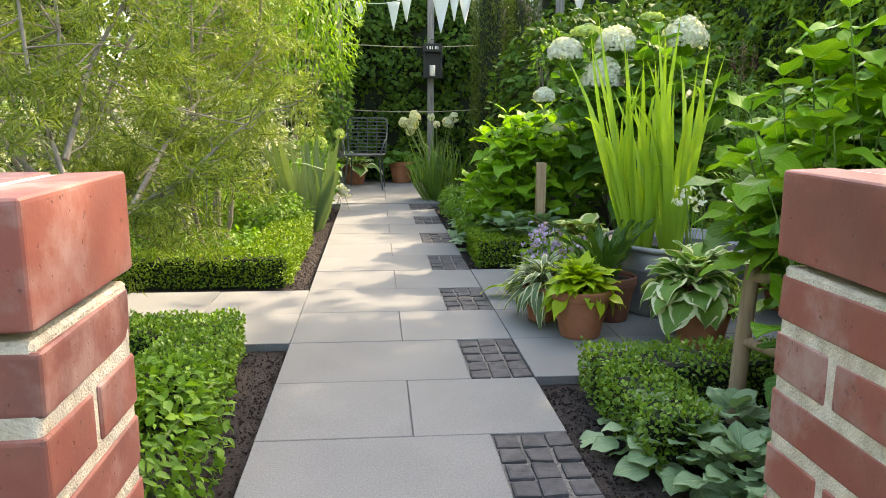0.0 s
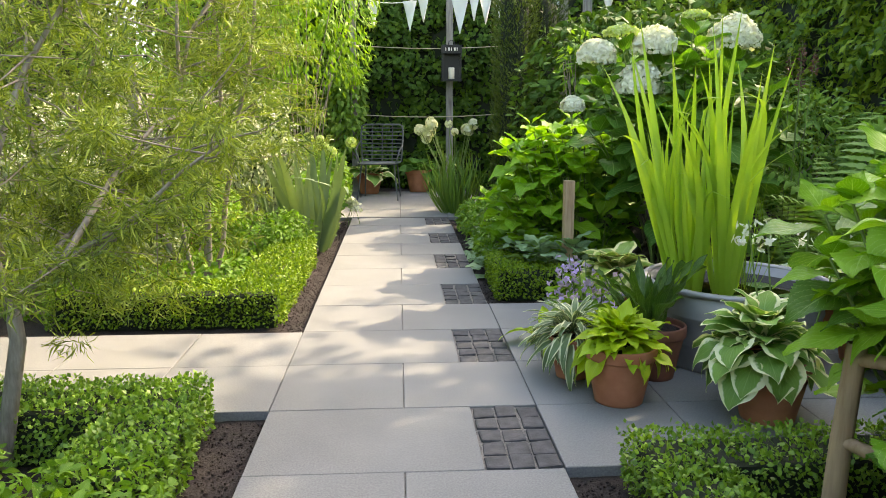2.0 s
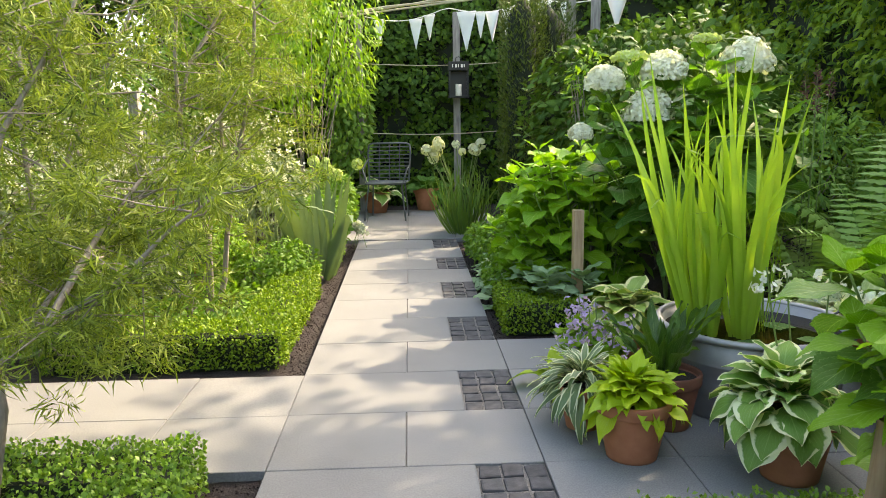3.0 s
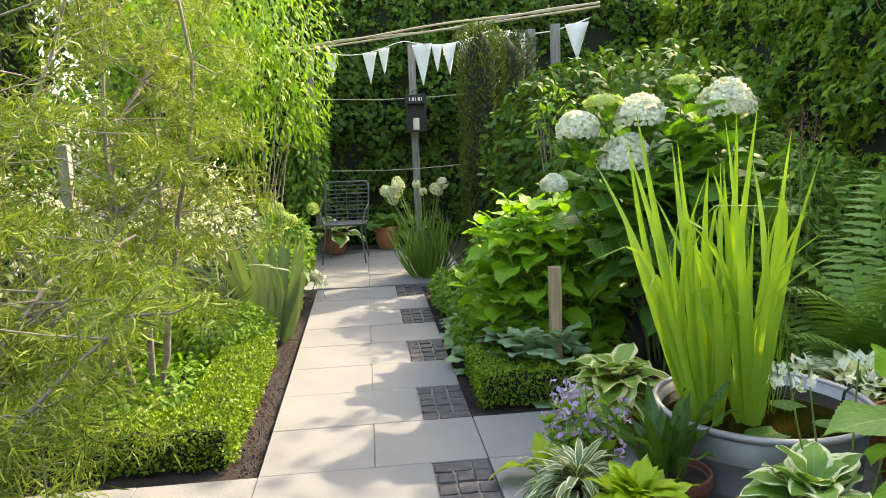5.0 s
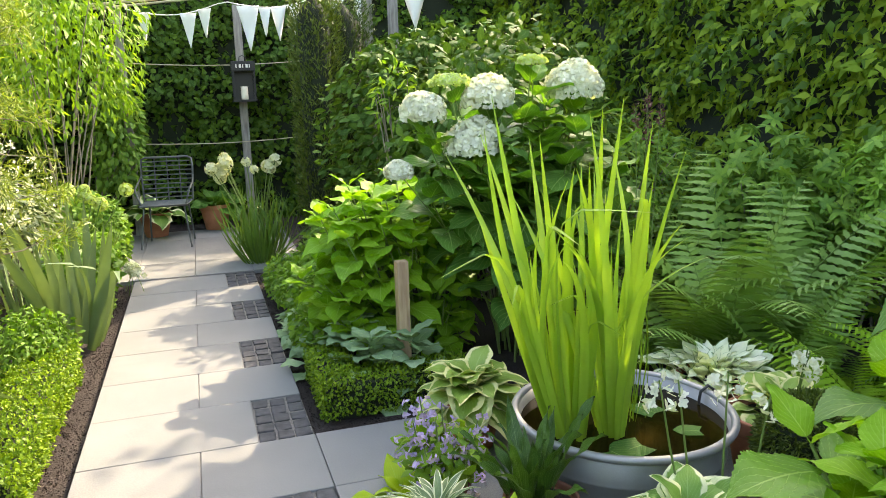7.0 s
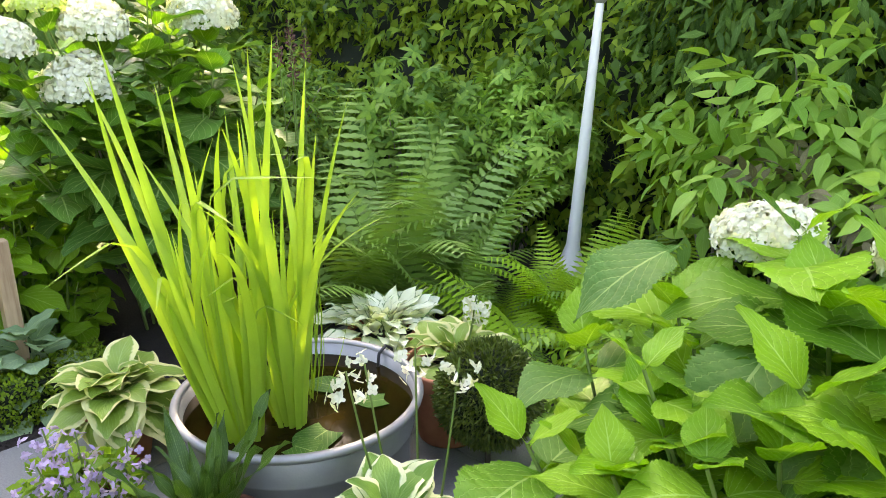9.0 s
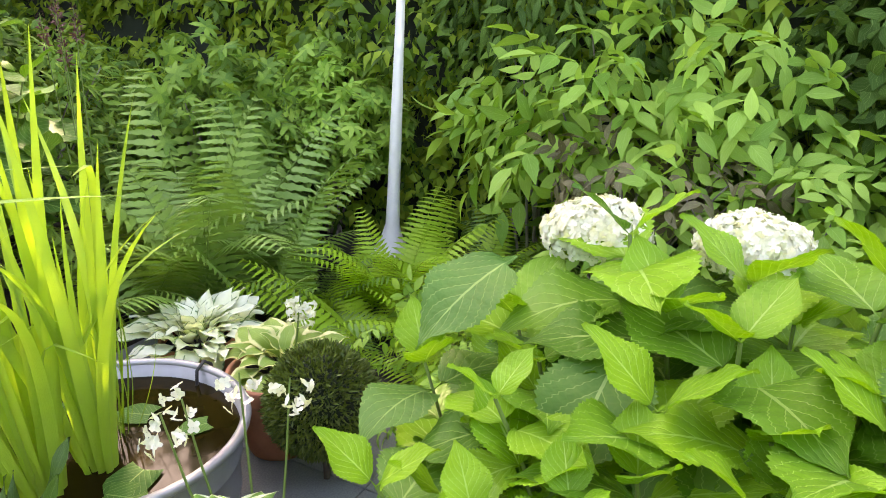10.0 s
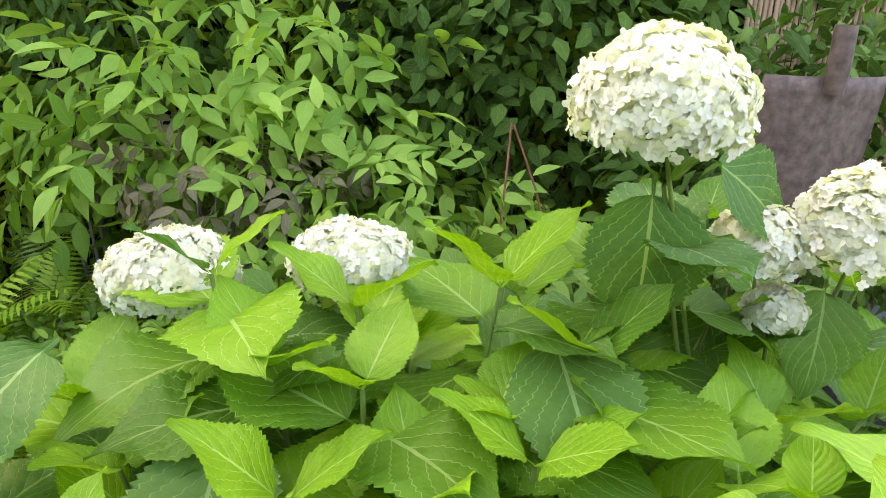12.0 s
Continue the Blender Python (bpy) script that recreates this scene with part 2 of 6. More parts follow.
M_YEWC = leaf_mat("column yew needle", (0.045, 0.075, 0.022), (0.13, 0.165, 0.045), 0.15, 0.45)
M_FERN = leaf_mat("fern frond", (0.17, 0.29, 0.115), (0.25, 0.37, 0.15), 0.3, 0.45, rand="object")
M_FERNB = leaf_mat("bright fern frond", (0.28, 0.46, 0.06), (0.38, 0.54, 0.09), 0.45, 0.45, rand="object")
M_SHRUB = leaf_mat("mid-green shrub leaf", (0.085, 0.19, 0.06), (0.23, 0.36, 0.11), 0.34, 0.48, 0.4, 5.0, 0.6, spec=0.22)
M_PALE = leaf_mat("pale green compound leaf", (0.17, 0.33, 0.10), (0.41, 0.57, 0.22), 0.38, 0.5, 0.4, 5.0, 0.6, spec=0.2)
M_LAUREL = leaf_mat("glossy dark laurel leaf", (0.032, 0.08, 0.025), (0.085, 0.16, 0.05), 0.18, 0.6, 0.4, 5.0, 0.6, spec=0.12)
M_LIME = leaf_mat("sunlit lime climber leaf", (0.11, 0.23, 0.03), (0.24, 0.37, 0.05), 0.4, 0.4, 0.3, 5.0, 0.6)
M_HERB = leaf_mat("light green herb leaf", (0.08, 0.18, 0.03), (0.19, 0.33, 0.05), 0.35, 0.42, 0.3, 4.0, 0.6)
M_GREY = leaf_mat("grey-green border leaf", (0.14, 0.19, 0.10), (0.25, 0.30, 0.17), 0.3, 0.5)
M_DARKTREE = leaf_mat("dark woodland leaf", (0.015, 0.040, 0.010), (0.045, 0.095, 0.02), 0.2, 0.4)
M_MAUVE = leaf_mat("bronze-purple leaf", (0.13, 0.115, 0.05), (0.21, 0.165, 0.085), 0.2, 0.5, 0.5, 5.0, 0.6)
M_PLUME = leaf_mat("dull red plume", (0.10, 0.04, 0.04), (0.19, 0.085, 0.075), 0.2, 0.6)
M_PETAL = leaf_mat("creamy white petal", (0.80, 0.78, 0.67), (0.88, 0.865, 0.79), 0.3, 0.6, spec=0.15)
M_PETALG = leaf_mat("green-tinged bud", (0.42, 0.52, 0.20), (0.55, 0.62, 0.30), 0.3, 0.6, spec=0.15)
M_LILAC = leaf_mat("lilac petal", (0.42, 0.31, 0.60), (0.60, 0.48, 0.76), 0.3, 0.5, spec=0.2)
M_STRAP = leaf_mat("agapanthus strap leaf", (0.075, 0.15, 0.045), (0.15, 0.24, 0.08), 0.25, 0.45, rand="object")
M_AGAP = leaf_mat("cream lily petal", (0.70, 0.70, 0.48), (0.83, 0.82, 0.66), 0.35, 0.5, spec=0.2)

# ---- mesh helpers ----
rng = np.random.default_rng(7)


def unit(a):
    return a / np.maximum(np.linalg.norm(a, axis=-1, keepdims=True), 1e-9)


def frames(d, n, s):
    """Bases whose y follows d and whose z leans to n, times the sizes s."""
    y = unit(np.asarray(d, float))
    x = unit(np.cross(y, n))
    return np.stack([x, y, np.cross(x, y)], axis=2) * np.asarray(s)[:, None, None]


class Soup:
    """Gathers quads into one mesh."""

    def __init__(self):
        self.v, self.f, self.uv, self.mi, self.n = [], [], [], [], 0

    def raw(self, v, f, uv=None, mat=0):
        v, f = np.asarray(v, float), np.asarray(f, int)
        self.v.append(v), self.f.append(f + self.n), self.uv.append(np.zeros((len(v), 2)) + 0.3 if uv is None else uv)
        self.mi.append(np.full(len(f), mat))
        self.n += len(v)
        return self

    def add(self, tmpl, m, at, mat=0):
        v, f, uv = tmpl
        at = np.asarray(at, float)
        vv = np.einsum("nij,vj->nvi", m, v) + at[:, None]
        ff = f[None] + (len(v) * np.arange(len(at)))[:, None, None]
        return self.raw(vv.reshape(-1, 3), ff.reshape(-1, 4), np.tile(uv, (len(at), 1)), mat)

    def tube(self, pts, radii, sides=6, mat=0):
        p = np.asarray(pts, float)
        d = unit(np.gradient(p, axis=0))
        a = unit(np.cross(d, np.array([0.31, 0.85, 0.13]) + 0 * d))
        b = np.cross(d, a)
        th = np.arange(sides) * 2 * np.pi / sides
        ring = a[:, None] * np.cos(th)[None, :, None] + b[:, None] * np.sin(th)[None, :, None]
        v = (p[:, None] + ring * np.asarray(radii, float).reshape(-1, 1, 1)).reshape(-1, 3)
        i, j = np.meshgrid(np.arange(len(p) - 1), np.arange(sides), indexing="ij")
        k2 = (j + 1) % sides
        f = np.stack([i * sides + j, i * sides + k2, (i + 1) * sides + k2, (i + 1) * sides + j], -1).reshape(-1, 4)
        return self.raw(v, f, None, mat)

    def mesh(self, name, mats, smooth=True):
        me = bpy.data.meshes.new(name)
        v, f, uv, mi = (np.concatenate(a) for a in (self.v, self.f, self.uv, self.mi))
        me.vertices.add(len(v)), me.loops.add(f.size), me.polygons.add(len(f))
        me.vertices.foreach_set("co", v.astype(np.float32).ravel())
        me.loops.foreach_set("vertex_index", f.astype(np.int32).ravel())
        me.polygons.foreach_set("loop_start", np.arange(0, f.size, 4, dtype=np.int32))
        me.polygons.foreach_set("material_index", mi.astype(np.int32))
        me.polygons.foreach_set("use_smooth", np.full(len(f), smooth))
        me.uv_layers.new(name="UVMap").data.foreach_set("uv", uv[f.ravel()].astype(np.float32).ravel())
        me.update(calc_edges=True)
        for m in mats if isinstance(mats, (list, tuple)) else [mats]:
            me.materials.append(m)
        return me


def thing(name, at=(0, 0, 0), label="", category="", group="", kind=""):
    ob = new(name)
    ob.empty_display_size = 0.1
    ob.location = at
    return tagged(ob, label, category, group, kind)


def part(name, me, material=None, parent=None, label="", at=None):
    """Links a mesh or a bmesh as one object under a thing or a part."""
    if isinstance(me, bmesh.types.BMesh):
        bm, me = me, bpy.data.meshes.new(name)
        bm.to_mesh(me)
        bm.free()
    if material and not me.materials:
        me.materials.append(material)
    ob = new(name, me)
    ob.parent = parent
    if at is not None:
        ob.matrix_basis = at if isinstance(at, Matrix) else Matrix.Translation(at)
    return tagged(ob, label)


def m4(m, at):
    r = Matrix([[float(c) for c in row] for row in m]).to_4x4()
    r.translation = at
    return r


def box_bm(x0, x1, y0, y1, z0, z1, bevel=0.0, seg=1, rough=0.0):
    bm = bmesh.new()
    bmesh.ops.create_cube(bm, size=1.0)
    for v in bm.verts:
        v.co = Vector((x0 + (v.co.x + 0.5) * (x1 - x0), y0 + (v.co.y + 0.5) * (y1 - y0), z0 + (v.co.z + 0.5) * (z1 - z0)))
    if bevel:
        bmesh.ops.bevel(bm, geom=list(bm.edges), offset=bevel, segments=seg, affect="EDGES", profile=0.6)
    if rough:
        for v in bm.verts:
            v.co += noise.noise_vector(v.co * 37) * rough
    return bm


def lathe(profile, seg=40, wob=0.0):
    """A turned body from (radius, height) pairs."""
    s = Soup()
    p = np.array(profile, float)
    th = np.arange(seg) * 2 * np.pi / seg
    v = np.stack([p[:, None, 0] * np.cos(th), p[:, None, 0] * np.sin(th), np.repeat(p[:, 1:2], seg, 1)], -1).reshape(-1, 3)
    i, j = np.meshgrid(np.arange(len(p) - 1), np.arange(seg), indexing="ij")
    k2 = (j + 1) % seg
    s.raw(v, np.stack([i * seg + j, i * seg + k2, (i + 1) * seg + k2, (i + 1) * seg + j], -1).reshape(-1, 4))
    return s


def grid_t(xs, v, y, z):
    """A template from rows: xs, y, z of shape (rows, cols)."""
    r, c = xs.shape
    i, j = np.meshgrid(np.arange(r - 1), np.arange(c - 1), indexing="ij")
    f = np.stack([i * c + j, i * c + j + 1, (i + 1) * c + j + 1, (i + 1) * c + j], -1).reshape(-1, 4)
    u = np.repeat(np.linspace(0, 1, c)[None], r, 0)
    return np.stack([xs, y, z], -1).reshape(-1, 3), f, np.stack([u, np.repeat(v[:, None], c, 1)], -1).reshape(-1, 2)


def leaf_t(rows, w, cols=2, fold=0.25, bend=0.5, peak=0.4, tooth=0.0, wave=0.0, stalk=0.0, seed=0, pucker=0.0, heart=0.0, full=0.85, tip=0.95):
    """A leaf of length 1 along y: w half width, peak where it is widest, bend its curl down, tooth its serration, stalk a petiole before the blade."""
    v = np.linspace(0, 1, rows + 1)
    e = np.log(0.5) / np.log(peak)
    hw = w * np.sin(np.pi * np.clip(v, 0, 1) ** e) ** np.where(v < peak, full, tip)
    hw[0] = w * 0.05 if not heart else w * heart
    hw[-1] = w * 0.02
    if heart:
        hw = np.where(v < peak, np.maximum(hw, w * (heart + (1 - heart) * np.sqrt(v / peak))), hw)
    if tooth:
        hw = hw * (1 + tooth * (np.arange(rows + 1) % 2 - 0.5))
    c = np.linspace(-1, 1, cols + 1)
    xs = hw[:, None] * c[None]
    ang = bend * v
    yy = np.sin(ang) / bend if abs(bend) > 1e-3 else v
    zz = -(1 - np.cos(ang)) / bend if abs(bend) > 1e-3 else 0 * v
    z = zz[:, None] + fold * np.abs(xs)
    y = np.repeat(yy[:, None], cols + 1, 1)
    if heart:
        y = y - heart * 0.16 * (np.abs(c)[None] ** 1.5) * np.exp(-6 * v)[:, None]
    if wave:
        z = z + wave * w * np.sin(v[:, None] * 11 + seed + 2.0 * np.sign(c)[None]) * np.abs(c)[None] ** 1.5
    if pucker:
        ph = v[:, None] * 8 - np.abs(c)[None] * 3.6
        z = z + pucker * w * np.abs(np.sin(np.pi * ph)) * (0.3 + 0.7 * np.abs(c)[None])
    if stalk:
        y, z = y + stalk * 0.95, z - stalk * 0.25 * 0
        xs = np.concatenate([np.full((1, cols + 1), 0.018) * np.sign(c)[None], xs])
        y, z, v = np.concatenate([np.zeros((1, cols + 1)), y]), np.concatenate([np.zeros((1, cols + 1)), z]), np.concatenate([[0], v])
    return grid_t(xs, v, y, z)


def blade_t(rows, w, bend, cols=2, fold=0.3, twist=0.0, kink=0.0, base=0.6):
    """A strap-shaped leaf of length 1."""
    v = np.linspace(0, 1, rows + 1)
    hw = w * np.minimum(1, base + (1 - base) * v * 4) * np.clip((1 - v ** 2.6), 0.02, 1)
    ang = bend * v ** 1.6 + kink * np.clip((v - 0.62) * 6, 0, 1)
    dy, dz = np.cos(ang), -np.sin(ang)
    yy, zz = np.concatenate([[0], np.cumsum(dy[:-1]) / rows]), np.concatenate([[0], np.cumsum(dz[:-1]) / rows])
    c = np.linspace(-1, 1, cols + 1)
    xs = hw[:, None] * c[None] * np.cos(twist * v)[:, None]
    z = zz[:, None] + fold * hw[:, None] * np.abs(c)[None] + hw[:, None] * c[None] * np.sin(twist * v)[:, None]
    return grid_t(xs, v, np.repeat(yy[:, None], cols + 1, 1), z)


def tmesh(name, t, mat):
    return Soup().raw(*t).mesh(name, mat)


OVALN = leaf_t(4, 0.27, 2, 0.3, 0.7, 0.42)
OVAL = leaf_t(3, 0.27, 1, 0.0, 0.7, 0.42)
LANCE = leaf_t(3, 0.15, 1, 0.0, 0.8, 0.4)
HEART = leaf_t(3, 0.42, 2, 0.25, 0.6, 0.35, heart=0.5)
IVYLEAF = leaf_t(3, 0.42, 1, 0.0, 0.6, 0.35, heart=0.5)
BOXLEAF = leaf_t(2, 0.36, 1, 0.0, 0.7, 0.45)
YEWLEAF = leaf_t(2, 0.13, 1, 0.0, 0.3, 0.5)
NEEDLE = leaf_t(2, 0.042, 1, 0.0, 1.5, 0.4)
NEEDLE2 = leaf_t(2, 0.042, 1, 0.0, -0.8, 0.4)
SPRAY = leaf_t(3, 0.20, 1, 0.2, 0.8, 0.5, tooth=0.8)


def spray_t(n, pinnate=True):
    """Leaflets along a stalk, or in a whorl."""
    s = Soup()
    for i in range(n):
        if pinnate:
            q, sd = (i // 2) / (n // 2), (-1, 1)[i % 2]
            at, d = (0, 0.25 + 0.45 * q, -0.12 * q * q), (sd * 0.8, 0.55, -0.15)
            if i == n - 1:
                at, d = (0, 0.68, -0.1), (0, 1, -0.3)
            s.add(leaf_t(5, 0.195, 2, 0.25, 0.6, 0.42, tip=1.2), frames(np.array([d]), np.array([[0, 0, 1.0]]), [0.40]), [at])
        else:
            q = 2 * math.pi * i / n
            s.add(leaf_t(3, 0.17, 1, 0.0, 0.9, 0.45), frames(np.array([[math.cos(q), math.sin(q), 0.15]]), np.array([[0, 0, 1.0]]), [0.55]), [(0, 0, 0)])
    return np.concatenate(s.v), np.concatenate(s.f), np.concatenate(s.uv)


COMPOUND, WHORL = spray_t(5), spray_t(7, False)


def floret_t():
    """Four rounded petals, flat, facing z."""
    vs, fs, us = [], [], []
    for i in range(4):
        a = i * math.pi / 2 + 0.4
        cx, sx = math.cos(a), math.sin(a)
        pts = [(0.03, 0, 0), (0.42, -0.44, 0.12), (0.88, -0.34, 0.10), (1.0, 0.0, -0.02), (0.88, 0.34, 0.10), (0.42, 0.44, 0.12)]
        vs += [(x * cx - y * sx, x * sx + y * cx, z) for x, y, z in pts]
        fs += [[6 * i, 6 * i + 1, 6 * i + 2, 6 * i + 3], [6 * i, 6 * i + 3, 6 * i + 4, 6 * i + 5]]
        us += [(0.5, 0.5)] * 6
    return np.array(vs), np.array(fs), np.array(us)


FLORET = floret_t()


def rand_dirs(n, up=0.0):
    d = rng.normal(size=(n, 3))
    d[:, 2] += up
    return unit(d)


def lumpy(d, seed, amount):
    """Radius factors that make a ball of directions lumpy."""
    r = np.ones(len(d))
    g = np.random.default_rng(seed)
    for _ in range(14):
        c = unit(g.normal(size=3))
        r += amount * g.uniform(-0.7, 1.0) * np.exp(-(1 - d @ c) * 9)
    return r


def crown_leaves(s, c, r, n, size, tmpl, seed=0, shell=0.45, lump=0.28, droop=0.3, mat=0, flat=0.5, low=-0.6):
    """Leaves through an uneven ellipsoid, denser towards its outside."""
    d = rand_dirs(int(n * 1.5))
    d = d[d[:, 2] > low][:n]
    rad = lumpy(d, seed, lump) * (1 - shell * rng.random(len(d)) ** 1.6)
    p = np.asarray(c) + d * rad[:, None] * np.asarray(r)
    axis = unit(d * np.array([1, 1, 0.4]) + rng.normal(size=d.shape) * 0.55 - np.array([0, 0, droop]))
    nrm = unit(d * 0.6 + np.array([0, 0, flat]) + rng.normal(size=d.shape) * 0.45)
    s.add(tmpl, frames(axis, nrm, rng.uniform(size[0], size[1], len(d))), p, mat)
    return p


def stems_to(s, base, tips, r0=0.008, r1=0.003, mat=0, sag=0.0):
    for t in tips:
        b = np.asarray(base, float) + np.array([rng.normal() * 0.06, rng.normal() * 0.06, 0])
        t = np.asarray(t, float)
        mid = b * 0.5 + t * 0.5 + np.array([(t[0] - b[0]) * -0.15, (t[1] - b[1]) * -0.15, 0.08 * (t[2] - b[2])])
        k2 = np.linspace(0, 1, 6)[:, None]
        s.tube((1 - k2) ** 2 * b + 2 * k2 * (1 - k2) * mid + k2 ** 2 * t, np.linspace(r0, r1, 6), 5, mat)


def shrub(name, base, c, r, n, size, tmpl, mat, label, category="shrub", stems=10, bark=None, group="", core=0.0, **kw):
    """A bush: woody stems and a crown of many leaves."""
    th = thing(name, base, label, category, group)
    b = np.asarray(base, float)
    s = Soup()
    p = crown_leaves(s, np.asarray(c, float) - b, r, n, size, tmpl, **kw)
    part("foliage", s.mesh("foliage", mat), None, th)
    s = Soup()
    stems_to(s, (0, 0, -0.03), p[rng.integers(0, len(p), stems)], 0.012, 0.004)
    tagged(part("branchwork", s.mesh("branchwork", bark or M_BARK), None, th), kind="stuff")
    return th

# ---- setting: ground and paving ----
XL, Y0, S = -0.46, 2.73, 0.60
s = Soup()
s.raw([(-400, -400, -0.09), (400, -400, -0.09), (400, 400, -0.09), (-400, 400, -0.09)], [[0, 1, 2, 3]])
tagged(part("ground", s.mesh("ground", M_SOIL)), "dark bare soil of the garden", "ground", kind="structure")
s = Soup()
gx, gy = np.meshgrid(np.linspace(-5, 7, 141), np.linspace(-2, 16, 211), indexing="ij")
gz = np.array([[noise.noise(Vector((x * 7, y * 7, 0))) * 0.012 + noise.noise(Vector((x * 26, y * 26, 3))) * 0.008 for x, y in zip(a, b)] for a, b in zip(gx, gy)]) - 0.045
gi, gj = np.meshgrid(np.arange(140), np.arange(210), indexing="ij")
s.raw(np.stack([gx, gy, gz], -1).reshape(-1, 3), np.stack([gi * 211 + gj, (gi + 1) * 211 + gj, (gi + 1) * 211 + gj + 1, gi * 211 + gj + 1], -1).reshape(-1, 4))
tagged(part("ground_bed", s.mesh("ground_bed", M_SOIL)), "dark crumbly soil of the planting beds", "soil", kind="structure")

paving = thing("pavement", label="pale grey concrete slab paths with dark sett insets", category="pavement", kind="structure")
# unseen sheet behind the start, added to reflect light onto the pillars
part("forecourt", box_bm(-5.5, 5.2, -3.3, -0.28, -0.09, -0.012), M_SLAB, paving, "pale paving outside the gate")
BED = {}


def slab(x0, y0, x1, y1, mat=None):
    """One slab, with open joints round it."""
    g, key = 0.002, (round(x1 - x0, 3), round(y1 - y0, 3))
    if key not in BED:
        BED[key] = bpy.data.meshes.new("slab")
        bm = box_bm(g, x1 - x0 - g, g, y1 - y0 - g, -0.045, 0.0, 0.003)
        bm.to_mesh(BED[key])
        bm.free()
        BED[key].materials.append(M_SLAB)
    part("slab", BED[key], None, paving, at=(x0, y0, rng.normal() * 0.0008))


setts = []
for k in range(-5, 12):
    y = Y0 + S * k
    if k % 2:
        slab(XL, y, XL + 0.9, y + S)
        setts.append(y)
    else:
        slab(XL, y, XL + 0.6, y + S)
        slab(XL + 0.6, y, XL + 1.2, y + S)
for i in range(6):
    for k in (2, 3):
        slab(XL - 0.6 * (i + 1), Y0 + S * k, XL - 0.6 * i, Y0 + S * (k + 1))
for i in range(4):
    for k in range(1, 5):
        slab(XL + 1.2 + 0.6 * i, Y0 + S * k, XL + 1.8 + 0.6 * i, Y0 + S * (k + 1))
for i in range(-1, 3):
    for k in range(4):
        slab(XL - 0.0 + 0.6 * i, 10.0 + 0.75 * k, XL + 0.6 + 0.6 * i, 10.75 + 0.75 * k)
part("edging", box_bm(XL, XL + 1.2, 9.935, 9.995, -0.08, -0.006, 0.004), M_SETT, paving, "dark stone edging strip")
part("joint_bed", box_bm(XL + 0.003, XL + 1.197, -0.27, 9.93, -0.09, -0.011), M_GRIT, paving, "grey gritty joint filling")
part("joint_bed", box_bm(XL - 3.6, XL - 0.003, Y0 + 1.203, Y0 + 2.397, -0.09, -0.02), M_GRIT, paving, "grey gritty joint filling")
part("joint_bed", box_bm(XL + 1.203, XL + 3.6, Y0 + 0.603, Y0 + 2.997, -0.09, -0.02), M_GRIT, paving, "grey gritty joint filling")
sett_me = []
for i in range(5):
    bm = box_bm(-0.044, 0.044, -0.053, 0.053, -0.05, 0.0, 0.009, 2)
    for v in bm.verts:
        v.co += noise.noise_vector(v.co * 23 + Vector((i * 9, 0, 0))) * 0.007
    me = bpy.data.meshes.new("sett")
    bm.to_mesh(me)
    bm.free()
    me.materials.append(M_SETT)
    sett_me.append(me)
for y in setts:
    for i in range(3):
        for j in range(5):
            part("sett", sett_me[rng.integers(5)], None, paving, at=pose(XL + 0.952 + 0.099 * i + rng.normal() * 0.002, y + 0.062 + 0.119 * j + rng.normal() * 0.003, -0.001 + rng.normal() * 0.002, 0, 0, rng.normal() * 2.0 + 180 * rng.integers(2)))

# ---- brick gate pillars ----
def brick_mesh(lx, ly, lz, i):
    bm = box_bm(-lx / 2, lx / 2, -ly / 2, ly / 2, -lz / 2, lz / 2, 0.006, 3)
    for v in bm.verts:
        v.co += noise.noise_vector(v.co * 15 + Vector((i * 7, 3, 0))) * 0.003
    me = bpy.data.meshes.new("brick")
    bm.to_mesh(me)
    bm.free()
    me.materials.append(M_BRICK)
    return me


STRETCH = [brick_mesh(0.115, 0.24, 0.060, i) for i in range(3)]
HEADER = [brick_mesh(0.24, 0.113, 0.060, i + 3) for i in range(3)]
HALF = [brick_mesh(0.115, 0.113, 0.060, i + 5) for i in range(3)]
ROWLOCK = [brick_mesh(0.068, 0.262, 0.112, i + 6) for i in range(3)]


def pillar(x_in, side, y0):
    """A square pier of laid bricks with a brick-on-edge top; its inner face is at x_in."""
    th = thing("brick_pillar", (x_in, y0, 0), "red brick gate pillar with pale mortar and brick-on-edge top", "pillar", "gate pillars")
    part("mortar", box_bm(*sorted((side * 0.003, side * 0.487)), 0.003, 0.237, -0.08, 1.028, 0.004, 1, 0.003), M_MORTAR, th, "pale crumbly lime mortar")
    z = 1.035
    for c in range(14):
        zc = z - 0.0155 - 0.031 - 0.0775 * c
        if c % 2 == 0:
            for i in range(4):
                part("brick", STRETCH[rng.integers(3)], None, th, at=pose(side * (0.0575 + 0.1225 * i), 0.12, zc, 0, 0, rng.normal() * 0.5))
        else:
            for j in range(2):
                part("brick", HALF[rng.integers(3)], None, th, at=pose(side * 0.0575, 0.0565 + 0.127 * j, zc, 0, 0, rng.normal() * 0.5))
                part("brick", HEADER[rng.integers(3)], None, th, at=pose(side * 0.2465, 0.0565 + 0.127 * j, zc, 0, 0, rng.normal() * 0.5))
                part("brick", HALF[rng.integers(3)], None, th, at=pose(side * 0.4335, 0.0565 + 0.127 * j, zc, 0, 0, rng.normal() * 0.5))
    part("mortar", box_bm(*sorted((side * 0.004, side * 0.486)), 0.0, 0.24, 1.036, 1.1485, 0.003, 1, 0.002), M_MORTAR, th, "pale crumbly lime mortar")
    for i in range(6):
        part("brick", ROWLOCK[rng.integers(3)], None, th, at=pose(side * (0.031 + 0.0815 * i), 0.12, 1.094, 0, 0, rng.normal() * 0.4))


pillar(-0.275, -1, 0.71)
